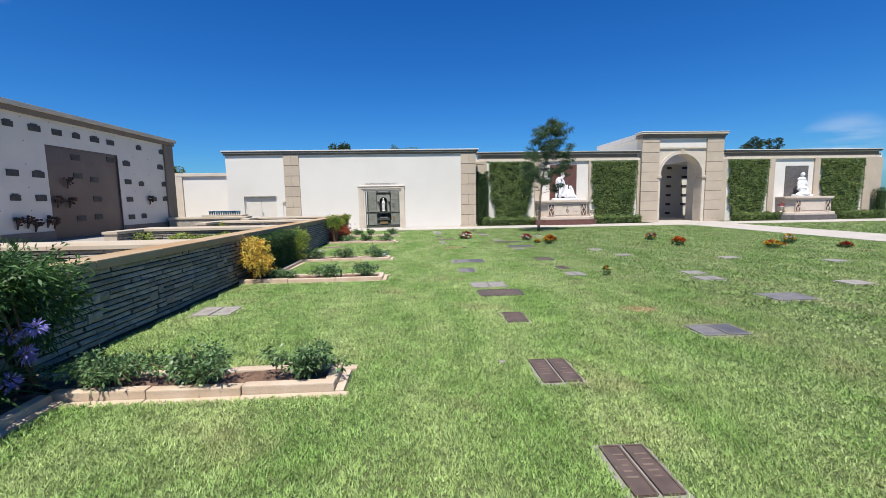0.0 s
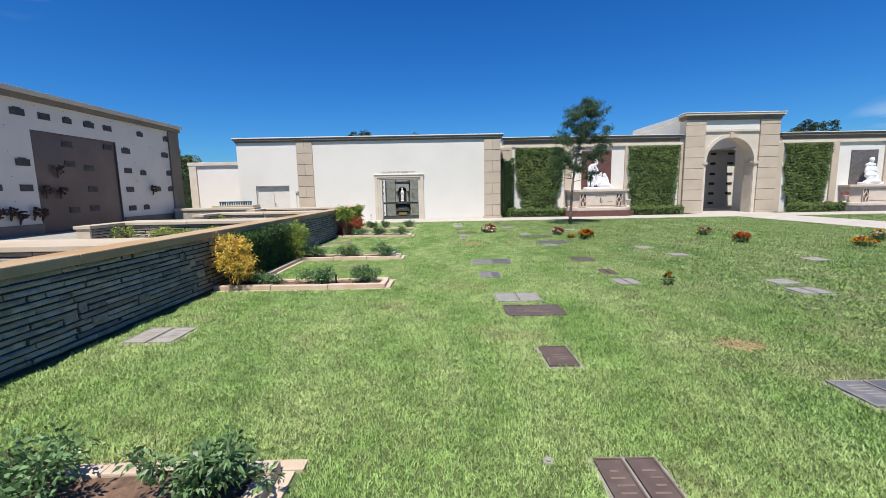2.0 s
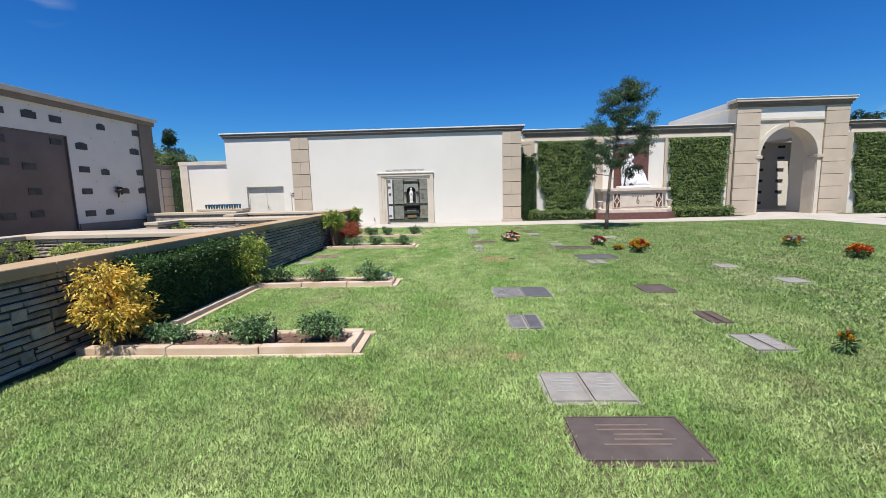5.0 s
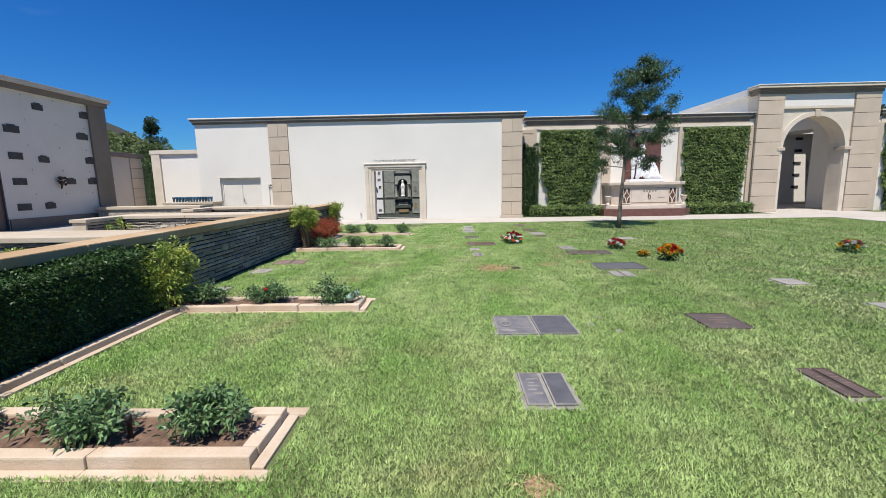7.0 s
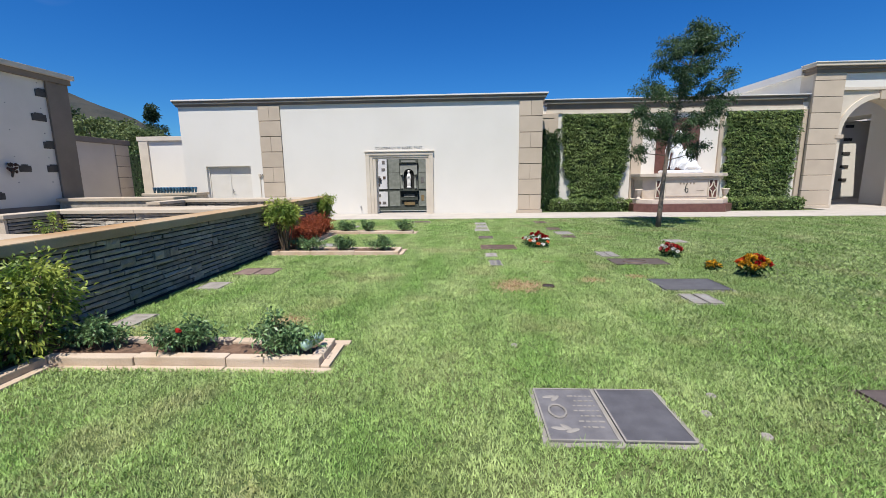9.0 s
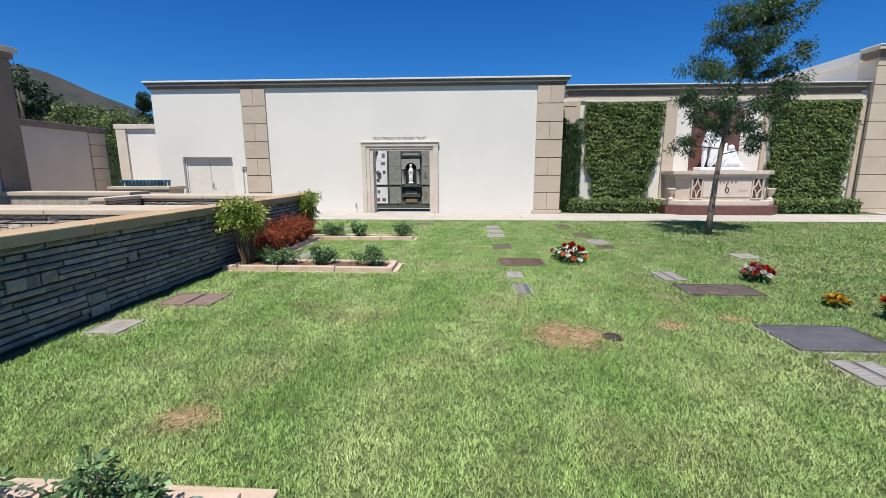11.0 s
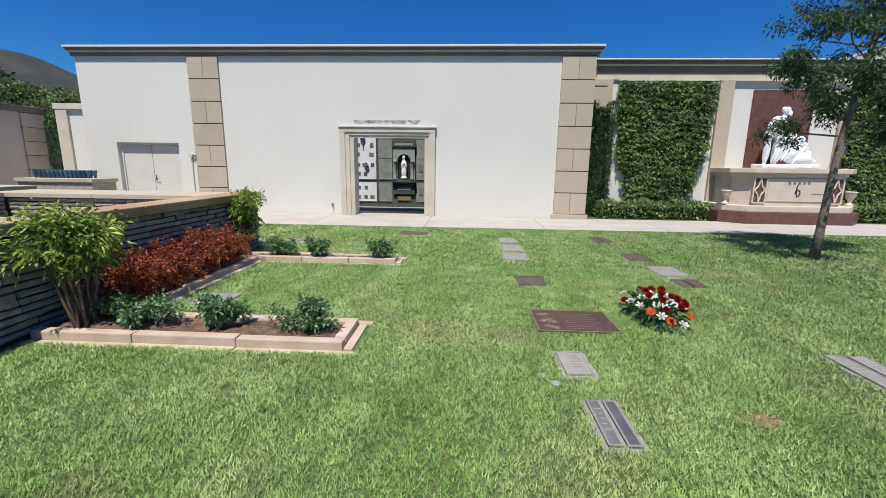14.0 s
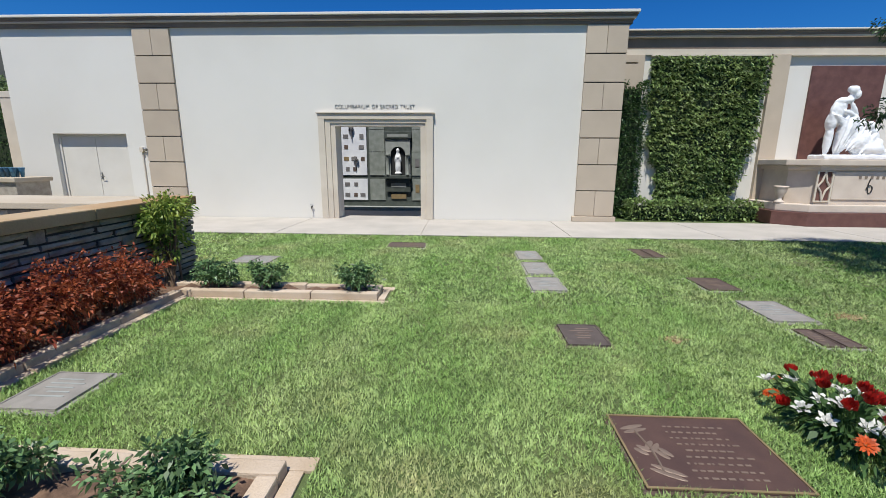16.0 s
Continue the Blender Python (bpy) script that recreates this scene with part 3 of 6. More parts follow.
pm = [plaque_mesh(0.22, 0.1, True), plaque_mesh(0.2, 0.1, False), plaque_mesh(0.17, 0.09, True)]
for i, (y, z) in enumerate(spots):
    o = new("plaque", pm[i % 3])
    o.location = (MX + 0.001, y, z)
    adopt(o, crypt)
studs = bmesh.new()
bmesh.ops.create_icosphere(studs, subdivisions=1, radius=0.018)
stud_mesh = mesh_of(studs, "stud", STEEL)
for i in range(13):
    for j in range(6):
        y, z = 9.0 + i, 0.8 + j * 0.72
        if not 14.5 < y < 18.3 or z > 3.7:
            o = new("stud", stud_mesh)
            o.location = (MX + 0.008, y, z)
            adopt(o, crypt)
DRIED = material("dried_flowers", (0.10, 0.045, 0.03), (0.05, 0.035, 0.025), 0.9, 20, 90, 0.2, mix=0.6, island=0.5)


def wall_vase(y, z, x=MX):
    v = thing("wall_vase", "dark bronze wall vase with drooping dried flowers", "vase", (x, y, z), "crypt vases")
    part("cup", tube(bmesh.new(), [(x + 0.05, y, z - 0.26), (x + 0.09, y, z - 0.1), (x + 0.11, y, z)], [0.02, 0.04, 0.06]), PLAQ, v, "", True)
    rv, b = random.Random(int(y * 100)), bmesh.new()
    for _ in range(26):
        c = Vector((x + 0.11 + rv.uniform(-0.07, 0.12), y + rv.gauss(0, 0.06), z + rv.uniform(-0.12, 0.12)))
        bmesh.ops.create_icosphere(b, subdivisions=1, radius=rv.uniform(0.025, 0.05), matrix=Matrix.LocRotScale(c, Euler((rv.random() * 3, rv.random() * 3, 0)), (1, 0.6, 1.3)))
    tagged(part("dried_spray", b, DRIED, v), kind="stuff")


for y, z in ((19.81, 1.92), (13.4, 1.2), (13.75, 1.22), (14.0, 1.1), (14.45, 1.2), (14.7, 1.15)):
    wall_vase(y, z)
for y, z in ((14.99, 1.85), (15.48, 1.83), (15.47, 2.5)):
    wall_vase(y, z, MX - 0.05)
rec = thing("recess_plaques", "dark plaques on the polished brown recess wall", "plaques", (MX - 0.05, 16.5, 1.0))
for y, z in ((16.02, 3.36), (16.04, 2.72), (17.75, 3.44), (16.86, 1.89), (16.83, 1.22), (16.0, 1.19), (16.8, 2.62)):
    o = new("plaque", pm[1])
    o.location = (MX - 0.049, y, z)
    adopt(o, rec)

# ---- stone garden walls ----
WX, WEND, WTOP = -3.75, 21.15, 0.99
structure("wall_garden_core", box(WX - 0.33, WX - 0.03, -6, WEND - 0.03, -0.1, WTOP - 0.12), MORTAR, "dark core of the garden wall", "wall")
rs = random.Random(11)


def stone_mesh():
    """A rough-faced ledge stone one unit long and high, its face towards +x."""
    b = bmesh.new()
    ys, zs = (-0.5, -0.17, 0.2, 0.5), (-0.5, 0.0, 0.5)
    front = [[b.verts.new((rs.uniform(-0.012, 0.012) - (0.012 if i in (0, 3) or j in (0, 2) else 0), y * (1 - 0.01 * rs.random()), z * (1 - 0.12 * rs.random()))) for j, z in enumerate(zs)] for i, y in enumerate(ys)]
    back = [[b.verts.new((-0.06, y, z)) for z in (-0.47, 0.47)] for y in (-0.495, 0.495)]
    for i in range(3):
        for j in range(2):
            b.faces.new((front[i][j], front[i + 1][j], front[i + 1][j + 1], front[i][j + 1]))
    b.faces.new((front[0][0], back[0][0], back[1][0], front[3][0], front[2][0], front[1][0]))
    b.faces.new((front[0][2], front[1][2], front[2][2], front[3][2], back[1][1], back[0][1]))
    b.faces.new((front[0][0], front[0][1], front[0][2], back[0][1], back[0][0]))
    b.faces.new((front[3][2], front[3][1], front[3][0], back[1][0], back[1][1]))
    return mesh_of(b, "stone", STONE)


stone_set = [stone_mesh() for _ in range(6)]


def ledge_stones(length, height, course, r):
    """Places (start, end, low, high) of ledge stones in thin courses, some of them two courses high."""
    n, taken, out = int(height / course), {}, []
    c = height / n
    for i in range(n):
        y = 0.0 if i % 2 else -0.15
        while y < length:
            w = r.uniform(0.16, 0.62)
            for a, b in taken.get(i, []):
                if a - 0.08 <= y < b:
                    y = b
            limit = min([a for a, b in taken.get(i, []) if a > y] + [length])
            e = min(y + w, limit)
            if limit - e < 0.1:
                e = limit
            two = r.random() < 0.17 and i < n - 1 and e - y < 0.5 and y > 0
            if two:
                e = min(y + r.uniform(0.12, 0.26), limit)
                taken.setdefault(i + 1, []).append((y, e))
            if e - max(y, 0) > 0.03:
                out.append((max(y, 0), e, i * c, (i + (2 if two else 1)) * c))
            y = e
    return out


wall_g = tagged(new("wall_garden"), "low grey ledge stone garden wall with a sandstone cap", "wall", "", "structure")
rest, count = bmesh.new(), 0
for a, b, z0, z1 in ledge_stones(25.1, 0.875, 0.063, rs):
    y0, y1 = WEND - 25.1 + a, WEND - 25.1 + b
    m = Matrix.LocRotScale((WX + rs.uniform(-0.014, 0.008), (y0 + y1) / 2, (z0 + z1) / 2), None, (1.0, y1 - y0 - 0.012, z1 - z0 - 0.017))
    src = rs.choice(stone_set)
    if 3.8 < y0 < 10.5 and count < 298 and not (8.7 < y0 < 10.5 and z0 < 0.6):
        o = new("stone", src)
        o.parent = wall_g
        o.matrix_basis = m
        count += 1
    else:
        n0 = len(rest.verts)
        rest.from_mesh(src)
        rest.verts.ensure_lookup_table()
        bmesh.ops.transform(rest, matrix=m, verts=rest.verts[n0:])
me = mesh_of(rest, "far_stones", None)
STONE_I = material("grey_ledge_stone_far", (0.345, 0.305, 0.25), (0.23, 0.20, 0.162), 0.85, 9, 70, 0.6, mix=0.4, island=0.55, bump_scale=35)
me.materials.append(STONE_I)
o = new("far_stones", me)
o.parent = wall_g
tagged(o, kind="stuff")
cap = tagged(new("trim_wall_cap"), "weathered sandstone coping on the garden wall", "coping", "", "structure")
y = -6.0
while y < WEND:
    e = min(y + 1.22, WEND + 0.03)
    part("cap_stone", box(WX - 0.36, WX + 0.045, y + 0.003, e - 0.003, WTOP - 0.112, WTOP, 0.012), RUSTCAP, cap)
    y = e


def cross_wall(y):
    """A terrace wall running west from the garden wall, with a short return towards the south."""
    w = tagged(new("wall_terrace"), "low ledge stone terrace wall with a broad sandstone cap", "wall", "", "structure")
    top = 0.97
    part("core", box(-7.93, -4.12, y + 0.05, y + 0.84, 0.4, top - 0.08), MORTAR, w)
    part("core", box(-7.93, -7.66, y - 0.98, y + 0.05, 0.4, top - 0.08), MORTAR, w)
    part("cap_stone", box(-7.98, -6.1, y - 0.02, y + 0.9, top - 0.075, top, 0.01), CAP, w)
    part("cap_stone", box(-6.094, -4.19, y - 0.02, y + 0.9, top - 0.075, top, 0.01), CAP, w)
    part("cap_stone", box(-7.98, -7.6, y - 1.06, y - 0.024, top - 0.075, top, 0.01), CAP, w)
    part("end_post", box(-7.95, -7.64, y - 1.03, y - 0.982, 0.4, top - 0.08, 0.005), CAP, w)
    b = bmesh.new()
    for s0, s1, z0, z1 in ledge_stones(3.5, 0.4, 0.066, rs):
        n0 = len(b.verts)
        b.from_mesh(rs.choice(stone_set))
        b.verts.ensure_lookup_table()
        m = Matrix.LocRotScale((-7.6 + (s0 + s1) / 2, y + 0.02, 0.49 + (z0 + z1) / 2), Euler((0, 0, -math.pi / 2)), (1, s1 - s0 - 0.01, z1 - z0 - 0.013))
        bmesh.ops.transform(b, matrix=m, verts=b.verts[n0:])
    for s0, s1, z0, z1 in ledge_stones(0.98, 0.4, 0.066, rs):
        n0 = len(b.verts)
        b.from_mesh(rs.choice(stone_set))
        b.verts.ensure_lookup_table()
        m = Matrix.LocRotScale((-7.63, y - 0.97 + (s0 + s1) / 2, 0.49 + (z0 + z1) / 2), None, (1, s1 - s0 - 0.01, z1 - z0 - 0.013))
        bmesh.ops.transform(b, matrix=m, verts=b.verts[n0:])
    o = part("stones", b, STONE_I, w)
    tagged(o, kind="stuff")


for yc in (2.7, 7.2, 12.05, 16.5, 20.3):
    cross_wall(yc)
for nm, x0, x1, y0, y1 in (("terrace_block", -12.35, -10.2, 24.8, 25.6), ("terrace_block_low", -12.0, -8.4, 20.9, 21.5)):
    structure(nm, box(x0, x1, y0, y1, 0, 0.92), STONE_I, "low stone garden block with a sandstone cap", "wall")
    structure("trim_" + nm, box(x0 - 0.05, x1 + 0.05, y0 - 0.05, y1 + 0.05, 0.922, 1.02, 0.012), CAP, "sandstone cap on a low garden block", "coping")
BLUE = material("blue_plastic", (0.06, 0.17, 0.27), (0.03, 0.09, 0.17), 0.45, 8, 60, 0.05, mix=0.4, object_random=0.7)
vm = mesh_of(lathe(bmesh.new(), [(0.03, 0), (0.045, 0.12), (0.062, 0.2), (0.066, 0.22), (0.055, 0.22), (0.04, 0.05)], n=10), "flower_vase", BLUE, True)
for i in range(26):
    o = tagged(new("flower_vase", vm), "blue plastic cemetery flower vase on a stone block", "vase", "row of blue vases")
    o.location = (-12.1 + (i % 13) * 0.13 + (0.05 if i > 12 else 0), 25.1 + (0.16 if i > 12 else 0), 1.021)
    o.rotation_euler = (0, 0, i)

# ---- planting helpers ----


def leafy(name, colour, second, rough=0.5, through_light=0.3, scale=3.0, island=0.7, low=0.35, high=0.65, stretch=(1, 1, 1), detail=4.0):
    """Leaf surface: colour differs from leaf to leaf and slowly from place to place, and some light passes."""
    m = bpy.data.materials.new(name)
    m.use_nodes = True
    n, l = m.node_tree.nodes, m.node_tree.links
    b = n["Principled BSDF"]
    b.inputs["Roughness"].default_value = rough
    b.inputs["Specular IOR Level"].default_value = 0.3
    geo, slow, mp = n.new("ShaderNodeNewGeometry"), n.new("ShaderNodeTexNoise"), n.new("ShaderNodeMapping")
    mp.inputs["Scale"].default_value = stretch
    slow.inputs["Scale"].default_value, slow.inputs["Detail"].default_value = scale, detail
    l.new(geo.outputs["Position"], mp.inputs["Vector"])
    l.new(mp.outputs["Vector"], slow.inputs["Vector"])
    rg = n.new("ShaderNodeMapRange")
    rg.inputs["From Min"].default_value, rg.inputs["From Max"].default_value = low, high
    l.new(slow.outputs["Fac"], rg.inputs["Value"])
    mx = n.new("ShaderNodeMix")
    mx.data_type = "RGBA"
    mx.inputs[6].default_value, mx.inputs[7].default_value = (*colour, 1), (*second, 1)
    l.new(rg.outputs["Result"], mx.inputs[0])
    v = n.new("ShaderNodeMath")
    v.operation = "MULTIPLY_ADD"
    v.inputs[1].default_value, v.inputs[2].default_value = island, 1 - island / 2
    l.new(geo.outputs["Random Per Island"], v.inputs[0])
    hs = n.new("ShaderNodeHueSaturation")
    l.new(mx.outputs[2], hs.inputs["Color"])
    l.new(v.outputs[0], hs.inputs["Value"])
    l.new(hs.outputs["Color"], b.inputs["Base Color"])
    tr, sh = n.new("ShaderNodeBsdfTranslucent"), n.new("ShaderNodeMixShader")
    l.new(hs.outputs["Color"], tr.inputs["Color"])
    sh.inputs[0].default_value = through_light
    l.new(b.outputs[0], sh.inputs[1])
    l.new(tr.outputs[0], sh.inputs[2])
    l.new(sh.outputs[0], n["Material Output"].inputs["Surface"])
    return m


def quads_mesh(name, verts, mat, corners=4):
    """A mesh of separate faces from an (n, corners, 3) array."""
    n = len(verts)
    me = bpy.data.meshes.new(name)
    me.vertices.add(n * corners)
    me.vertices.foreach_set("co", verts.astype(np.float32).ravel())
    me.loops.add(n * corners)
    me.loops.foreach_set("vertex_index", np.arange(n * corners, dtype=np.int32))
    me.polygons.add(n)
    me.polygons.foreach_set("loop_start", np.arange(0, n * corners, corners, dtype=np.int32))
    me.update(calc_edges=True)
    me.materials.append(mat)
    return me


def unit(a):
    return a / np.maximum(np.linalg.norm(a, axis=1, keepdims=True), 1e-6)


def leaves(name, p, d, length, width, mat, g, droop=0.2):
    """Folded pointed leaves: p base points, d directions."""
    n = len(p)
    d = unit(d)
    side = unit(np.cross(d, g.normal(size=(n, 3))))
    nor = np.cross(side, d)
    ln, wd = (length * g.uniform(0.65, 1.25, n))[:, None], (width * g.uniform(0.7, 1.2, n))[:, None]
    mid = p + d * ln * 0.5
    tip = p + d * ln + np.array([0, 0, -1.0]) * ln * droop
    v = np.stack([p, mid + side * wd / 2 + nor * wd * 0.15, tip, mid - side * wd / 2 + nor * wd * 0.15], axis=1)
    return quads_mesh(name, v, mat)


def add_mesh(name, me, parent=None, label=""):
    ob = new(name, me)
    if label:
        ob["label"] = label
    if parent:
        adopt(ob, parent)
    return ob


def ball_points(g, n, c, r, shell=0.55):
    """Points towards the outside of an uneven ellipsoid, and their outward directions."""
    d = unit(g.normal(size=(n, 3)))
    k = g.uniform(shell, 1.0, n)[:, None]
    return np.array(c) + d * np.array(r) * k, d


ROSE = leafy("rose_leaf", (0.095, 0.17, 0.065), (0.18, 0.28, 0.12), 0.38, 0.2, 9.0, island=1.2)
HEDGE = leafy("hedge_leaf", (0.034, 0.075, 0.02), (0.06, 0.115, 0.032), 0.45, 0.2)
IVY = leafy("climbing_fig_leaf", (0.125, 0.195, 0.058), (0.21, 0.275, 0.09), 0.5, 0.2, 1.2, island=1.1)
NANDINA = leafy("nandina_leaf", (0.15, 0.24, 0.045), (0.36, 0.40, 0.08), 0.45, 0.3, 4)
# darker copy of the nandina leaf, with shade put into its green
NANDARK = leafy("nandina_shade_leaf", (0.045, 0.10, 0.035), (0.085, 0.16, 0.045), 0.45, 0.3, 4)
YELLOW = leafy("golden_leaf", (0.70, 0.44, 0.075), (0.58, 0.48, 0.10), 0.5, 0.3, 5)
RED = leafy("red_leaf", (0.39, 0.11, 0.045), (0.20, 0.042, 0.024), 0.5, 0.3, 6, island=1.0)
TREE = leafy("tree_leaf", (0.042, 0.082, 0.036), (0.08, 0.13, 0.052), 0.45, 0.25, 1.5)
STRAP = leafy("strap_leaf", (0.06, 0.12, 0.04), (0.09, 0.16, 0.06), 0.4, 0.25)
VIOLET = leafy("violet_petal", (0.38, 0.36, 0.68), (0.28, 0.24, 0.6), 0.5, 0.3)
BARK = material("grey_bark", (0.23, 0.18, 0.14), (0.13, 0.10, 0.075), 0.9, 18, 90, 0.7, mix=0.4, bump_scale=50)
STEM = material("twig_bark", (0.19, 0.13, 0.085), (0.12, 0.085, 0.055), 0.9, 25, 90, 0.4, mix=0.3)
# near-black green that paints the shade deep inside the foliage
SHADEIN = material("inner_foliage_shade", (0.022, 0.035, 0.015), (0.03, 0.045, 0.018), 0.95, 12, 60, 0.5, mix=0.5)

# ---- kerbed rose beds ----


def kerb_run(owner, a, b, inner, pieces, ends=0.0):
    """Kerb stones from a to b (plan points along x or y) with an upright inside and a low strip outside; inner is the side of the bed."""
    (x0, y0), (x1, y1) = a, b
    for i in range(pieces):
        s, e = i / pieces, (i + 1) / pieces
        jit = rs.uniform(-0.006, 0.006)
        if abs(x1 - x0) > abs(y1 - y0):
            xs, xe = x0 + (x1 - x0) * s + 0.004, x0 + (x1 - x0) * e - 0.004
            part("kerb_stone", box(xs, xe, y0 - 0.05 + jit, y0 + 0.05 + jit, -0.05, 0.052 + jit, 0.012), CURB, owner)
            o = y0 - inner * 0.1
            xe += 0.128 if i == pieces - 1 else 0.0
            part("kerb_strip", box(xs, xe, o - 0.048, o + 0.048, -0.06, (-0.024 if inner > 0 else -0.01) + jit, 0.006), CURB, owner)
        else:
            ys, ye = y0 + (y1 - y0) * s + 0.004, y0 + (y1 - y0) * e - 0.004
            part("kerb_stone", box(x0 - 0.05 + jit, x0 + 0.05 + jit, ys, ye, -0.05, 0.052 + jit, 0.012), CURB, owner)
            o = x0 - inner * 0.09
            part("kerb_strip", box(o - 0.038, o + 0.038, ys - ends, ye + ends, -0.05, -0.01 + jit, 0.006), CURB, owner)


def soil_patch(owner, x0, x1, y0, y1):
    b = bmesh.new()
    nx, ny = max(2, int((x1 - x0) / 0.08)), max(2, int((y1 - y0) / 0.08))
    g = [[b.verts.new((x0 + (x1 - x0) * i / nx, y0 + (y1 - y0) * j / ny, 0.014 + 0.05 * noise.noise(Vector((i * 0.6, j * 0.6, x0 + y0))) + 0.026 * rs.random())) for j in range(ny + 1)] for i in range(nx + 1)]
    for i in range(nx):
        for j in range(ny):
            b.faces.new((g[i][j], g[i + 1][j], g[i + 1][j + 1], g[i][j + 1]))
    part("soil", b, SOIL, owner, "loose brown garden soil", True)


BEDS = []


def bed_pair(south, north, xe_s, xe_n):
    """Two beds reaching out from the wall, joined by a strip along it. south and north are (front, back) of each bed."""
    w = thing("flower_bed", "sandstone-kerbed flower bed beside the stone wall", "flower bed", (-2.2, (south or north)[0], 0), "kerbed beds")
    strip_x = -3.3 if south else -3.14
    ys = south[1] if south else -6.0
    for bed, xe, is_s in ((south, xe_s, True), (north, xe_n, False)):
        if not bed:
            continue
        f, k = bed
        f, k = f + 0.2, k - 0.14
        xa = WX + 0.02 if is_s else strip_x
        xb = xe - 0.2
        kerb_run(w, (xa, f), (xb + 0.05, f), 1, 3)
        kerb_run(w, ((strip_x if is_s else WX + 0.02), k), (xb + 0.05, k), -1, 3)
        kerb_run(w, (xb, f + 0.055), (xb, k - 0.055), -1, 1, 0.107)
        soil_patch(w, WX + 0.02, xb - 0.05, f + 0.05, k - 0.05)
        BEDS.append((WX, xe, bed[0], bed[1]))
    yn = north[0] + 0.2
    ya = south[1] - 0.14 if south else -6.0
    kerb_run(w, (strip_x, ya + 0.055), (strip_x, yn - 0.055), -1, 3)
    soil_patch(w, WX + 0.02, strip_x - 0.05, ya + 0.05, yn)
    BEDS.append((WX, strip_x + 0.18, ya, yn))


bed_pair(None, (3.38, 4.08), 0, -0.62)
bed_pair((8.56, 9.36), (11.66, 12.36), -0.66, -0.72)
bed_pair((16.77, 17.57), (19.9, 20.5), -0.84, -0.92)


def rose_bush(at, r, h, seed, flower=False):
    g = np.random.default_rng(seed)
    x, y = at
    ob = thing("rose_bush", "low leafy green rose bush in a kerbed bed", "rose bush", (x, y, 0.04), "bed roses")
    b = bmesh.new()
    tips = []
    h *= 0.74
    for i in range(13):
        a, o = g.uniform(0, math.tau), g.uniform(0.2, 1.05)
        tip = (x + r * o * math.cos(a), y + r * 0.5 * o * math.sin(a), 0.04 + h * g.uniform(0.45, 1.3) * (1.15 - 0.4 * o))
        mid = (x + r * 0.4 * o * math.cos(a), y + r * 0.4 * o * math.sin(a), 0.04 + h * 0.5)
        tube(b, [(x + 0.02 * math.cos(a), y + 0.02 * math.sin(a), 0.02), mid, tip], [0.009, 0.007, 0.003], 5)
        tips += [tip, mid, tuple((p + q) / 2 for p, q in zip(tip, mid))]
    part("branchwork", b, STEM, ob)
    ps, ds = [], []
    for t in tips:
        n = 46
        d = unit(g.normal(size=(n, 3)) * (1, 1, 0.8) + (0, 0, 0.3))
        ps.append(np.array(t) + d * g.uniform(0.01, r * 0.24, n)[:, None])
        ds.append(d + g.normal(size=(n, 3)) * 0.5)
    p = np.concatenate(ps)
    p[:, 2] = np.maximum(p[:, 2], 0.07)
    add_mesh("foliage", leaves("foliage", p, np.concatenate(ds), 0.05, 0.021, ROSE, g), ob)
    if flower:
        f = bmesh.new()
        for k in range(6):
            bmesh.ops.create_icosphere(f, subdivisions=1, radius=0.024 - 0.002 * k, matrix=Matrix.LocRotScale((x + 0.06 + 0.01 * math.cos(k * 2), y - 0.1 + 0.01 * math.sin(k * 2), h + 0.02 + k * 0.004), Euler((k, k, 0)), (1, 1, 0.5)))
        part("bloom", f, bloom("red_bloom", (0.45, 0.02, 0.015)), ob, "small red rose bloom")


def bloom(name, c):
    return bpy.data.materials.get(name) or leafy(name, c, tuple(min(1, v * 0.7) for v in c), 0.5, 0.25, 20, 0.5)


for i, (x, y, r, h, fl) in enumerate([(-2.8, 3.72, 0.42, 0.3, 0), (-1.95, 3.7, 0.44, 0.3, 0), (-1.06, 3.74, 0.32, 0.31, 0), (-2.95, 9.0, 0.3, 0.18, 0), (-1.98, 8.98, 0.38, 0.28, 0), (-1.12, 9.0, 0.33, 0.3, 0),
                                      (-3.05, 12.05, 0.36, 0.28, 0), (-2.2, 12.02, 0.36, 0.3, 1), (-1.24, 12.0, 0.34, 0.31, 0), (-3.0, 17.22, 0.34, 0.27, 0), (-2.2, 17.22, 0.28, 0.28, 0), (-1.4, 17.22, 0.3, 0.29, 0),
                                      (-3.0, 20.22, 0.28, 0.3, 0), (-2.34, 20.2, 0.28, 0.3, 0), (-1.36, 20.18, 0.28, 0.32, 0)]):
    rose_bush((x, y), r, h, 100 + i, fl)


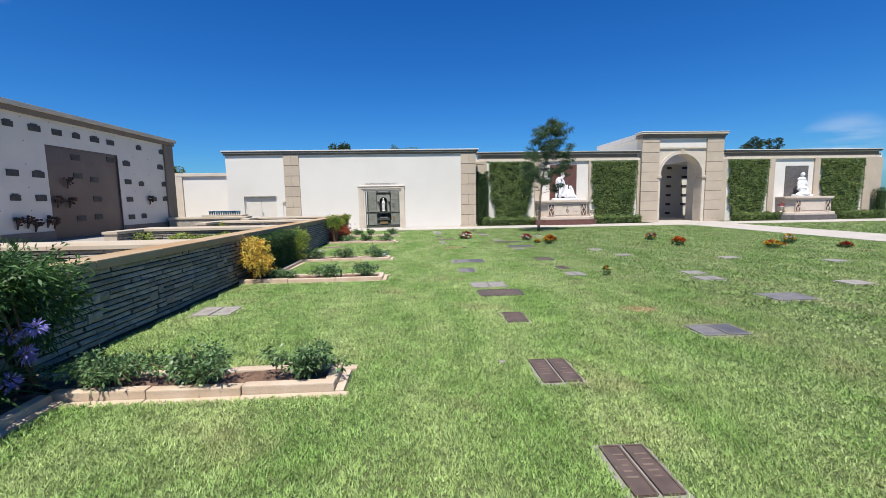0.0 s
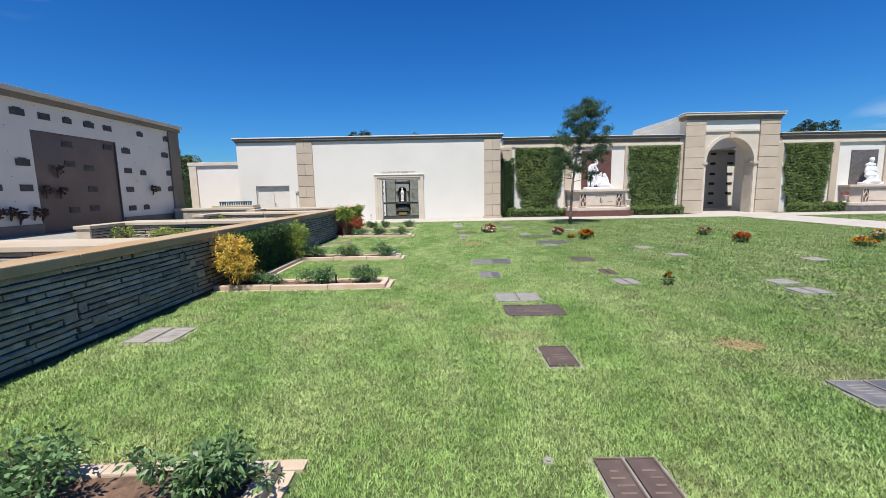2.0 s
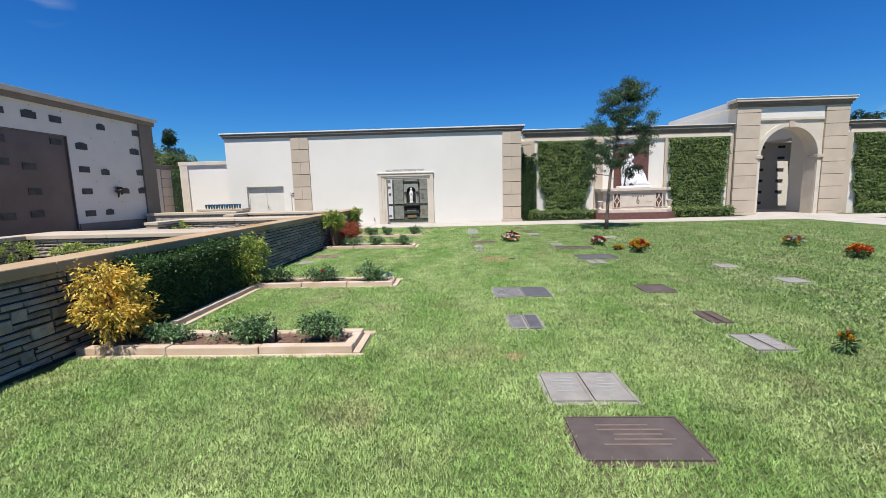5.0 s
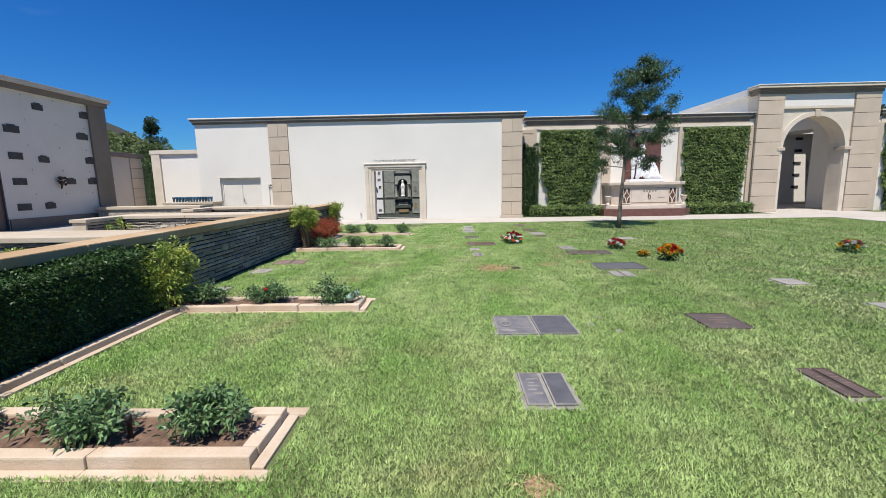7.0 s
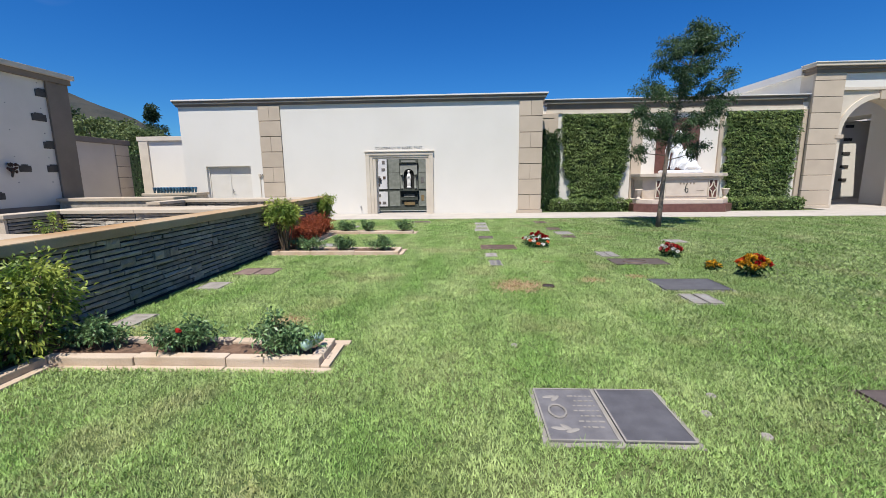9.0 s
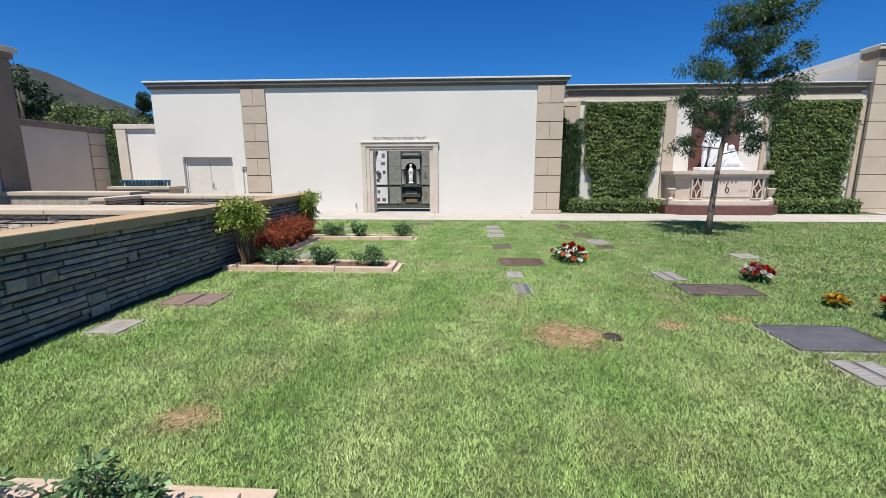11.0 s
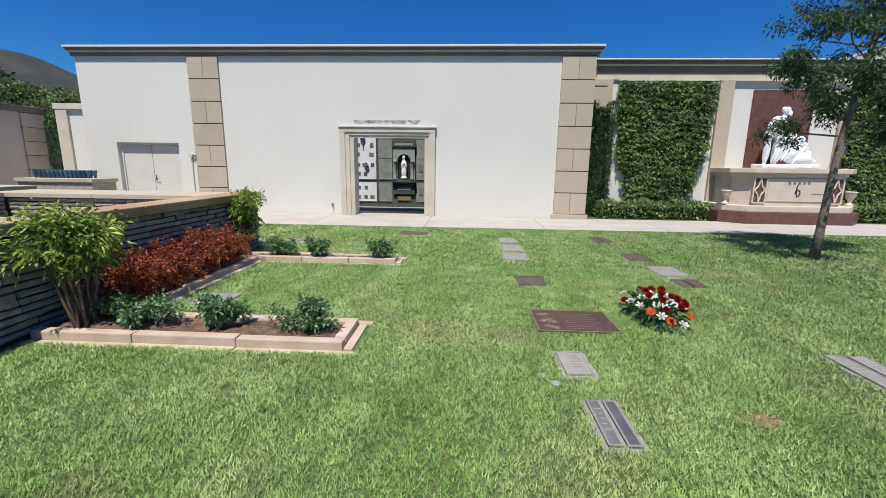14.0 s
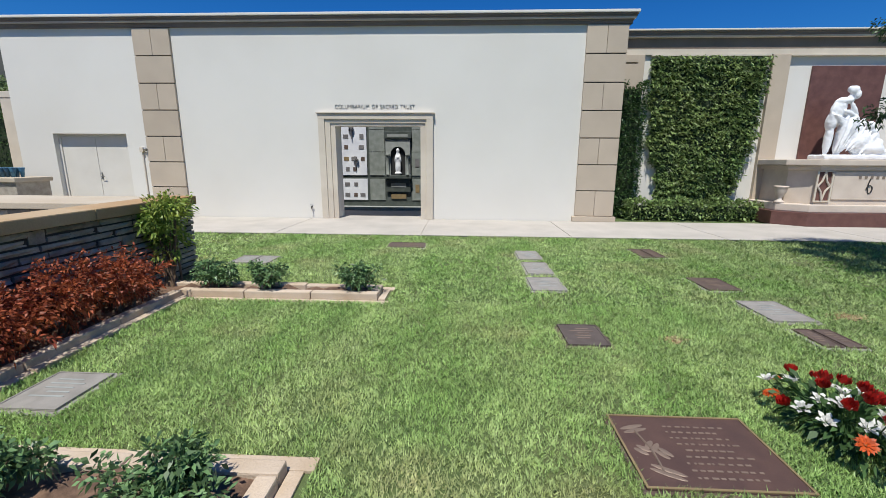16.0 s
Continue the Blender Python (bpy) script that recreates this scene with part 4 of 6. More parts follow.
def shrub(name, label, blobs, mat, n, length, width, stems, seed, group="", droop=0.25):
    """A shrub: stems up from the ground, and leaves in uneven rounded masses (centre, radii)."""
    g = np.random.default_rng(seed)
    c0 = blobs[0][0]
    ob = thing(name, label, "shrub", (c0[0], c0[1], 0.03), group)
    b = bmesh.new()
    for i in range(stems):
        c, r = blobs[i % len(blobs)]
        near = 0.8 if len(blobs) > 2 and abs(c[1] - c0[1]) < 0.5 else 0.0
        bx0, by0 = c[0] * (1 - near) + c0[0] * near + g.uniform(-0.08, 0.08), c[1] * (1 - near) + c0[1] * near + g.uniform(-0.1, 0.1)
        t = (c[0] + g.uniform(-0.7, 0.7) * r[0], c[1] + g.uniform(-0.7, 0.7) * r[1], c[2] + g.uniform(-0.2, 0.5) * r[2])
        tube(b, [(bx0, by0, 0.0), ((bx0 + t[0]) / 2 + g.uniform(-0.03, 0.03), (by0 + t[1]) / 2 + g.uniform(-0.03, 0.03), t[2] * 0.55), t], [0.016, 0.012, 0.005], 6)
    part("branchwork", b, STEM, ob)
    ps, ds = [], []
    tot = sum(r[0] * r[1] * r[2] for _, r in blobs)
    for c, r in blobs:
        k = max(20, int(n * (r[0] * r[1] * r[2] / tot)))
        sprays = max(8, k // 16)
        sp, sd = ball_points(g, sprays, c, r, 0.25)
        sp += g.normal(size=sp.shape) * 0.03
        idx = g.integers(0, sprays, k)
        along = unit(sd[idx] + g.normal(size=(k, 3)) * 0.25 + (0, 0, 0.1))
        ps.append(sp[idx] + along * g.uniform(-0.5, 1.0, k)[:, None] * length * 1.6 + g.normal(size=(k, 3)) * length * 0.35)
        ds.append(along + g.normal(size=(k, 3)) * 0.55)
    p = np.concatenate(ps)
    p[:, 2] = np.maximum(p[:, 2], 0.05)
    p[:, 0] = np.maximum(p[:, 0], WX + 0.03) if c0[0] > WX and c0[0] < 0 else p[:, 0]
    add_mesh("foliage", leaves("foliage", p, np.concatenate(ds), length, width, mat, g, droop), ob)
    return ob


shrub("golden_shrub", "golden yellow-leaved shrub against the stone wall", [((-3.42, 8.95, 0.5), (0.27, 0.4, 0.3)), ((-3.4, 8.78, 0.78), (0.24, 0.28, 0.16)), ((-3.4, 9.12, 0.72), (0.2, 0.22, 0.14)), ((-3.3, 8.7, 0.42), (0.2, 0.22, 0.2)), ((-3.4, 9.15, 0.28), (0.22, 0.3, 0.2))], YELLOW, 6000, 0.05, 0.02, 16, 21)
shrub("nandina_shrub", "bright yellow-green nandina beside the clipped hedge", [((-3.45, 11.9, 0.54), (0.3, 0.36, 0.26)), ((-3.4, 11.95, 0.74), (0.26, 0.3, 0.13)), ((-3.4, 11.75, 0.3), (0.24, 0.3, 0.2))], NANDINA, 3600, 0.065, 0.022, 16, 22)
shrub("nandina_shrub", "tall nandina with bare brown stems and green tops", [((-3.42, 17.12, 0.86), (0.25, 0.26, 0.17)), ((-3.46, 17.0, 0.97), (0.16, 0.18, 0.11)), ((-3.33, 17.24, 0.8), (0.2, 0.2, 0.14)), ((-3.5, 16.95, 0.76), (0.16, 0.18, 0.1)), ((-3.3, 17.05, 0.7), (0.16, 0.16, 0.09))], NANDINA, 3200, 0.075, 0.024, 20, 23)
shrub("nandina_shrub", "green nandina at the end of the stone wall", [((-3.58, 20.38, 0.78), (0.22, 0.26, 0.19)), ((-3.52, 20.3, 0.92), (0.2, 0.22, 0.1)), ((-3.58, 20.4, 0.52), (0.13, 0.16, 0.16))], NANDINA, 2200, 0.075, 0.025, 14, 24)
shrub("red_shrub", "low red-leaved nandina hedge in the wall bed", [((-3.46, 17.75, 0.3), (0.28, 0.4, 0.24)), ((-3.46, 18.3, 0.34), (0.28, 0.45, 0.26)), ((-3.46, 18.9, 0.36), (0.28, 0.45, 0.26)), ((-3.46, 19.5, 0.34), (0.28, 0.42, 0.25))], RED, 13500, 0.046, 0.018, 26, 25)
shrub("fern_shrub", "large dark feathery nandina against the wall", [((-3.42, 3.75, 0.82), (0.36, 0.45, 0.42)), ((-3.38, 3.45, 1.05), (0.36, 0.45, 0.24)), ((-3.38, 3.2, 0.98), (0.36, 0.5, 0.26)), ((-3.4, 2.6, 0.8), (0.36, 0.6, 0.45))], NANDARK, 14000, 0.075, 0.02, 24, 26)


def clipped_hedge(name, label, x0, x1, y0, y1, z0, z1, mat, n, leaf, seed, group="", ragged=0.035):
    """A clipped hedge: an inner mass painted shade-dark under a ragged skin of leaves."""
    g = np.random.default_rng(seed)
    ob = thing(name, label, "hedge", ((x0 + x1) / 2, (y0 + y1) / 2, z0), group)
    gap = 0.05 + ragged * 0.9
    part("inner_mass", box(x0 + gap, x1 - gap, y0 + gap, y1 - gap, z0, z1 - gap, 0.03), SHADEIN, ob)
    lo, hi = np.array((x0, y0, z0)), np.array((x1, y1, z1))
    size = hi - lo
    area = np.array([size[1] * size[2]] * 2 + [size[0] * size[2]] * 2 + [size[0] * size[1]])
    face = g.choice(5, n, p=area / area.sum())
    p = lo + g.random((n, 3)) * size
    d = g.normal(size=(n, 3)) * 0.6
    for k, (ax, sgn) in enumerate(((0, -1), (0, 1), (1, -1), (1, 1), (2, 1))):
        m = face == k
        p[m, ax] = (lo if sgn < 0 else hi)[ax] - sgn * np.abs(g.normal(size=m.sum())) * ragged
        d[m, ax] += sgn * 0.8
    d[:, 2] += 0.15
    if ragged > 0.05:
        wave = 0.5 * np.sin(p[:, 0] * 5.3 + p[:, 1] * 3 + seed) + 0.5 * np.sin(p[:, 0] * 12.1 - p[:, 2] * 4)
        p[:, 2] += ragged * wave * (p[:, 2] - z0) / size[2]
        p[:, 1] -= ragged * 0.6 * wave
    add_mesh("foliage", leaves("foliage", p, d, leaf, leaf * 0.55, mat, g), ob)


clipped_hedge("clipped_hedge", "dark green clipped box hedge against the stone wall", -3.74, -3.36, 9.35, 11.5, 0.04, 0.88, HEDGE, 15000, 0.038, 31, "", 0.055)

ag = thing("agapanthus", "strappy agapanthus clump with pale violet flower heads", "flowering plant", (-3.42, 3.25, 0.03))
g = np.random.default_rng(41)
n = 170
a = g.uniform(0, math.tau, n)
d0 = np.stack([np.cos(a), np.sin(a), g.uniform(0.6, 2.2, n)], 1)
base = np.array((-3.42, 3.25, 0.05)) + np.stack([np.cos(a), np.sin(a), 0 * a], 1) * g.uniform(0, 0.12, n)[:, None]
add_mesh("foliage", leaves("foliage", base, d0, 0.5, 0.028, STRAP, g, 0.45), ag)
for x, y, z in ((-3.05, 3.4, 0.66), (-3.25, 3.4, 0.6), (-3.12, 3.38, 0.46), (-3.2, 3.3, 0.27), (-3.3, 3.1, 0.6)):
    part("flower_stalk", tube(bmesh.new(), [(-3.42, 3.25, 0.05), ((x - 3.42) / 2, (y + 3.25) / 2, z * 0.6), (x, y, z)], [0.008, 0.006, 0.005], 5), STRAP, ag)
    pp, dd = ball_points(g, 90, (x, y, z), (0.05, 0.05, 0.04), 0.3)
    add_mesh("flower_head", leaves("flower_head", pp, dd, 0.055, 0.02, VIOLET, g), ag, "pale violet flower head")
# terrace planting between the low walls
for i, yc in enumerate((7.2, 12.05, 16.5)):
    if i == 1:
        clipped_hedge("terrace_hedge", "low green terrace hedge behind the garden wall", -6.7, -4.3, yc - 0.55, yc - 0.15, 0.5, 0.8, NANDINA, 3000, 0.05, 50 + i, "", 0.06)
    shrub("terrace_shrub", "small yellow-green shrub beside a terrace wall", [((-7.35, yc - 0.45, 0.72), (0.24, 0.3, 0.2))], NANDINA, 500, 0.055, 0.02, 5, 60 + i, "terrace shrubs")

# ---- green wall panels ----


def green_panel(x0, x1, z0, z1, seed, narrow=0.5, y=WY):
    """Climbing fig on a wall panel, with a ragged edge that narrows towards the ground."""
    g = np.random.default_rng(seed)
    ob = thing("climbing_fig", "dense climbing fig clipped into a green wall panel", "climbing plant", ((x0 + x1) / 2, y, z0), "green wall panels")
    w = x1 - x0

    def edge(z):
        k = 1 - (z - z0) / (z1 - z0)
        pull = narrow * np.clip(k - 0.45, 0, 1) ** 1.2
        wob = 0.07 * np.sin(z * 5 + seed) + 0.05 * np.sin(z * 13 + 2 * seed)
        return x0 + pull * w * 0.42 + (wob + 0.05) * (k > 0.15), x1 - pull * w * 0.46 - (np.abs(wob) + 0.02) * (k > 0.15)

    # backing sheet in shade colour, seen between the leaves
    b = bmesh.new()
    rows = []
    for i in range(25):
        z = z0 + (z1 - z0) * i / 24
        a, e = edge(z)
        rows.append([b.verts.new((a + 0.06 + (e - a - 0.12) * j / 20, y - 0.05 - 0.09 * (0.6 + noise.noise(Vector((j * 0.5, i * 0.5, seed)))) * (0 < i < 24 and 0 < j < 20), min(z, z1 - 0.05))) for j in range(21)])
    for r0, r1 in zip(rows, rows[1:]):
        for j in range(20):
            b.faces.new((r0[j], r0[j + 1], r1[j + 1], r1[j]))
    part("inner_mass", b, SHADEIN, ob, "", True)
    n = int(4700 * w)
    z = z0 + (z1 - z0) * g.random(n) ** 0.92
    a, e = edge(z)
    u = g.random(n)
    xx = a + (e - a) * u
    depth = 0.11 + 0.05 * np.sin(xx * 5.3 + 1.6 * np.sin(z * 3.1 + seed)) * np.sin(z * 4.7 + 1.7 * np.sin(xx * 3.3)) + 0.03 * np.sin(z * 38 + 1.3 * np.sin(xx * 6.1 + seed)) + 0.035 * np.sin(xx * 13.1 + 2.2 * np.sin(z * 7.3)) * np.sin(z * 11.9 + 2.0 * np.sin(xx * 8.1))
    p = np.stack([a + (e - a) * u, y - np.clip(depth + g.normal(size=n) * 0.035, 0.02, 0.26), np.minimum(z, z1)], 1)
    d = np.stack([g.normal(size=n) * 1.0, -np.abs(g.normal(size=n)) * 0.6 - 0.25, g.normal(size=n) * 0.3 - 0.2], 1)
    add_mesh("foliage", leaves("foliage", p, d, 0.105, 0.042, IVY, g, 0.25), ob)
    s = bmesh.new()
    for i in range(4):
        xx = (x0 + x1) / 2 + (i - 1.5) * 0.25
        tube(s, [(xx * 0.5 + (x0 + x1) / 4, y - 0.06, 0.0), (xx, y - 0.05, z0 + 0.4), (xx + 0.2 * (i - 1.5), y - 0.05, z0 + 1.2)], [0.03, 0.02, 0.01], 6)
    part("branchwork", s, STEM, ob)


green_panel(4.55, 7.5, 0.3, 4.08, 71, 0.85)
green_panel(11.35, 14.42, 0.3, 4.06, 72, 0.3)
green_panel(20.7, 23.5, 0.3, 4.06, 73, 0.45)
green_panel(27.2, 30.3, 0.3, 4.06, 74, 0.4)
for i, (a, b) in enumerate(((4.62, 7.45), (8.03, 11.1), (11.35, 14.4), (20.65, 23.5), (24.0, 26.7), (27.2, 30.3))):
    structure("trim_panel_%d" % (i + 1), box(a - 0.05, b + 0.05, WY - 0.10, WY, 4.08, 4.115), TRIM, "pale lintel over a wall panel", "trim")
for i, (a, b) in enumerate(((4.1, 7.5), (11.25, 14.5), (20.9, 24.3), (28.3, 31.4))):
    clipped_hedge("low_hedge", "low loose green hedge at the foot of the wall", a, b, 26.72, 27.15, 0.0, 0.48, IVY, 3000, 0.10, 80 + i, "foot hedges", 0.1)
clipped_hedge("dark_column_shrub", "narrow dark upright shrub in the corner of the wall", 3.74, 4.45, 27.05, 27.38, 0.0, 3.4, HEDGE, 6500, 0.07, 90, "", 0.1)
clipped_hedge("dark_column_shrub", "rounded dark shrub at the far end of the wall", 30.9, 31.6, 26.7, 27.3, 0.0, 2.0, HEDGE, 3000, 0.07, 91, "", 0.12)

# ---- memorial altars ----
PINK = material("pale_pink_stone", (0.60, 0.51, 0.42), (0.53, 0.44, 0.36), 0.7, 4, 80, 0.1, mix=0.12)
REDST = material("red_brown_granite", (0.155, 0.075, 0.06), (0.11, 0.05, 0.042), 0.4, 6, 160, 0.08, mix=0.4)
GREYST = material("grey_brown_granite", (0.10, 0.09, 0.085), (0.15, 0.135, 0.13), 0.4, 6, 160, 0.08, mix=0.4)


def prism(outline, z0, z1, bevel=0.0):
    b = bmesh.new()
    lo = [b.verts.new((x, y, z0)) for x, y in outline]
    hi = [b.verts.new((x, y, z1)) for x, y in outline]
    b.faces.new(list(reversed(lo)))
    b.faces.new(hi)
    for i in range(len(lo)):
        b.faces.new((lo[i - 1], lo[i], hi[i], hi[i - 1]))
    if bevel:
        bmesh.ops.bevel(b, geom=list(b.edges), offset=bevel, segments=2, affect="EDGES", profile=0.6)
    return b


def canted(cx, half, y, deep, cut, out=0.0):
    """A plan with cut corners: half its width at the back, front at y."""
    return [(cx - half - out, y + deep), (cx - half - out, y + cut - out), (cx - half + cut - out * 0.4, y - out), (cx + half - cut + out * 0.4, y - out), (cx + half + out, y + cut - out), (cx + half + out, y + deep)]


def altar(cx, y, stone, label, emblem):
    ob = thing("memorial_altar", label, "altar", (cx, y, 0.0), "memorial altars")
    deep = WY - 0.002 - y
    part("plinth", prism(canted(cx, 1.86, y, deep, 0.45, 0.1), 0.0, 0.32, 0.01), stone, ob, "dark polished granite plinth")
    part("step", prism(canted(cx, 1.82, y, deep, 0.45, 0.02), 0.322, 0.5, 0.02), PINK, ob)
    part("body", prism(canted(cx, 1.56, y + 0.16, deep - 0.16, 0.42), 0.502, 1.36), PINK, ob)
    part("moulding", prism(canted(cx, 1.6, y + 0.13, deep - 0.13, 0.42, 0.03), 1.30, 1.40, 0.012), PINK, ob)
    part("top_slab", prism(canted(cx, 1.68, y + 0.08, deep - 0.08, 0.42, 0.06), 1.402, 1.54, 0.02), PINK, ob)
    part("front_panel", box(cx - 0.82, cx + 0.82, y + 0.135, y + 0.159, 0.62, 1.26, 0.006), PINK, ob)
    for s in (-1, 1):
        gx = cx + s * 1.03
        gr = part("grille_back", box(gx - 0.18, gx + 0.18, y + 0.15, y + 0.158, 0.56, 1.29), REDST, ob)
        k = bmesh.new()
        for a, b, c, d in ((-0.19, -0.15, 0.56, 1.29), (0.15, 0.19, 0.56, 1.29), (-0.15, 0.15, 0.56, 0.59), (-0.15, 0.15, 1.26, 1.29)):
            bx(k, gx + a, gx + b, y + 0.12, y + 0.149, c, d)
        zc = 0.925
        for p, q in (((-0.14, 0), (0, 0.33)), ((0, 0.33), (0.14, 0)), ((0.14, 0), (0, -0.33)), ((0, -0.33), (-0.14, 0))):
            mid = ((p[0] + q[0]) * 0.36, (p[1] + q[1]) * 0.36)
            tube(k, [(gx + p[0], y + 0.135, zc + p[1]), (gx + mid[0], y + 0.135, zc + mid[1]), (gx + q[0], y + 0.135, zc + q[1])], [0.022] * 3, 6)
        part("grille", k, TRIM, gr, "pale pierced diamond grille")
    if emblem:
        pts = [(cx + 0.0 - 0.07 * math.cos(t) * (1 - t / 20), y + 0.128, 0.86 + 0.09 * math.sin(t) + max(0, t - 5) * 0.06) for t in [k * 0.45 for k in range(18)]]
        part("emblem", tube(bmesh.new(), pts, [0.014] * 18, 6), BLACK, ob, "black curled metal emblem")
        k = bmesh.new()
        for i in range(5):
            bx(k, cx - 0.28 + i * 0.13, cx - 0.22 + i * 0.13, y + 0.13, y + 0.134, 1.10, 1.17)
        part("inscription", k, BROWN, ob)
        part("inscription", box(cx + 0.4, cx + 0.68, y + 0.13, y + 0.134, 0.83, 0.85), BROWN, ob)
    return ob


altar(9.3, 25.95, REDST, "pale pink stone memorial altar on a red granite plinth", True)
altar(25.9, 26.3, GREYST, "pale stone memorial altar on a dark plinth", False)
structure("panel_niche", box(8.58, 10.36, WY - 0.05, WY - 0.001, 1.541, 3.85, 0.01), REDST, "polished red-brown granite niche back", "panel")
structure("panel_niche_far", box(24.75, 26.35, WY - 0.05, WY - 0.001, 1.541, 3.6, 0.01), GREYST, "dark granite niche back", "panel")
zb = 1.66
sy = 26.95
CARVED = ((-0.66, 0.0, 0.4, 0.085, 0.1, 0.42, 2), (-0.65, 0.0, 0.8, 0.125, 0.125, 0.24, 4), (-0.4, -0.05, 0.4, 0.12, 0.13, 0.44, 8), (-0.54, 0.0, 1.06, 0.165, 0.12, 0.32, 10), (-0.44, 0.0, 1.28, 0.225, 0.12, 0.09, -8),
          (-0.67, -0.02, 1.1, 0.06, 0.065, 0.17, 14), (-0.7, -0.06, 0.88, 0.05, 0.055, 0.15, -12), (-0.32, -0.01, 1.36, 0.06, 0.065, 0.1, 16), (-0.28, -0.05, 1.52, 0.082, 0.095, 0.115, 14), (-0.24, -0.11, 1.41, 0.06, 0.055, 0.11, 8), (-0.33, 0.0, 1.55, 0.07, 0.08, 0.09, 0), (-0.22, -0.06, 1.08, 0.055, 0.06, 0.2, -30),
          (-0.3, 0.03, 0.85, 0.19, 0.14, 0.25, 16), (-0.36, -0.12, 0.98, 0.16, 0.06, 0.06, 24), (-0.3, -0.06, 0.62, 0.2, 0.16, 0.38, 22), (-0.14, -0.1, 0.5, 0.09, 0.1, 0.42, 26),
          (0.0, -0.1, 0.3, 0.24, 0.19, 0.3, 18), (-0.46, -0.14, 0.62, 0.06, 0.06, 0.34, 12), (0.23, -0.06, 0.68, 0.1, 0.11, 0.11, 20), (0.25, -0.03, 0.72, 0.11, 0.1, 0.09, 24), (0.36, -0.02, 0.42, 0.13, 0.14, 0.26, -14),
          (0.3, -0.04, 0.56, 0.15, 0.12, 0.09, 20), (0.08, -0.14, 0.44, 0.21, 0.08, 0.07, 16), (0.2, -0.2, 0.36, 0.06, 0.06, 0.2, 30), (0.22, -0.14, 0.14, 0.34, 0.21, 0.18, 0), (0.1, -0.2, 0.2, 0.1, 0.1, 0.22, 24),
          (0.36, -0.2, 0.2, 0.09, 0.1, 0.2, 12), (0.52, -0.12, 0.08, 0.13, 0.16, 0.09, 0))
FOLDS = tuple((-0.5 + 0.085 * i, -0.17 - 0.03 * math.sin(i * 1.7), 0.46 - 0.022 * i, 0.03, 0.05, 0.46 - 0.024 * i, 14 + 4.5 * i) for i in range(8)) + tuple((0.02 + 0.07 * i, -0.26 + 0.01 * i, 0.16, 0.028, 0.05, 0.2, 32 - 9 * i) for i in range(7)) + tuple((-0.5 + 0.03 * i, -0.12, 0.86 - 0.07 * i, 0.24, 0.06, 0.026, 24 + 4 * i) for i in range(4))
figure("family_statue", [((9.52 + x, sy + y, zb + z), (rx, ry, rz), (0, t, 0)) for x, y, z, rx, ry, rz, t in CARVED + FOLDS],
       STATUE, 0.013, "white marble statue of draped standing and seated figures", "statue", (8.6, 10.2, sy - 0.32, sy + 0.22, 1.545, 1.66), (9.52, sy, 1.545))
sy = 27.05
figure("seated_statue", [
    ((25.55, sy, zb + 0.75), (0.24, 0.18, 0.34), (0, 0, 0)), ((25.55, sy, zb + 1.02), (0.28, 0.17, 0.15), (0, 0, 0)), ((25.56, sy - 0.05, zb + 1.32), (0.12, 0.13, 0.16), (0, 0, 0)), ((25.5, sy - 0.12, zb + 0.42), (0.3, 0.26, 0.2), (0, 0, 0)),
    ((25.45, sy - 0.2, zb + 0.2), (0.2, 0.16, 0.32), (0, 0, 0)), ((25.7, sy - 0.2, zb + 0.2), (0.18, 0.16, 0.3), (0, 0, 0)), ((25.8, sy - 0.05, zb + 0.75), (0.08, 0.1, 0.25), (0, -15, 0)), ((25.3, sy - 0.05, zb + 0.75), (0.08, 0.1, 0.25), (0, 15, 0)), ((25.6, sy - 0.15, zb + 0.05), (0.45, 0.3, 0.14), (0, 0, 0))],
    STATUE, 0.025, "white marble seated statue on the far altar", "statue", (25.1, 26.1, sy - 0.36, sy + 0.25, 1.545, 1.67), (25.6, sy, 1.545))


def urn(x, y, z, flowers=False):
    ob = thing("stone_urn", "small pale stone urn beside the altar", "urn", (x, y, z), "altar urns")
    part("bowl", lathe(bmesh.new(), [(0.11, 0), (0.11, 0.04), (0.06, 0.07), (0.045, 0.13), (0.09, 0.2), (0.125, 0.3), (0.13, 0.36), (0.15, 0.38), (0.15, 0.41), (0.12, 0.41), (0.1, 0.3)], (x, y, z), 18), PINK, ob, "", True)
    if flowers:
        gg = np.random.default_rng(7)
        pp, dd = ball_points(gg, 160, (x, y, z + 0.52), (0.16, 0.16, 0.14), 0.3)
        add_mesh("flowers", leaves("flowers", pp, dd, 0.06, 0.035, bloom("pink_bloom", (0.5, 0.12, 0.12)), gg), ob)


urn(7.56, 26.42, 0.5)
urn(11.02, 26.42, 0.5)
urn(24.0, 26.8, 0.5, True)

# ---- archway mouldings and crypts inside ----


def arch_band(name, cx, r0, r1, y0, y1, spring, mat, label, n=28):
    b = bmesh.new()
    ring = []
    for k in range(n + 1):
        t = math.pi * k / n
        ring.append([b.verts.new((cx - r * math.cos(t), y, spring + r * math.sin(t))) for r, y in ((r0, y1), (r0, y0), (r1, y0), (r1, y1))])
    for p, q in zip(ring, ring[1:]):
        for k in range(4):
            b.faces.new((p[k], p[(k + 1) % 4], q[(k + 1) % 4], q[k]))
    return structure(name, b, mat, label, "moulding")


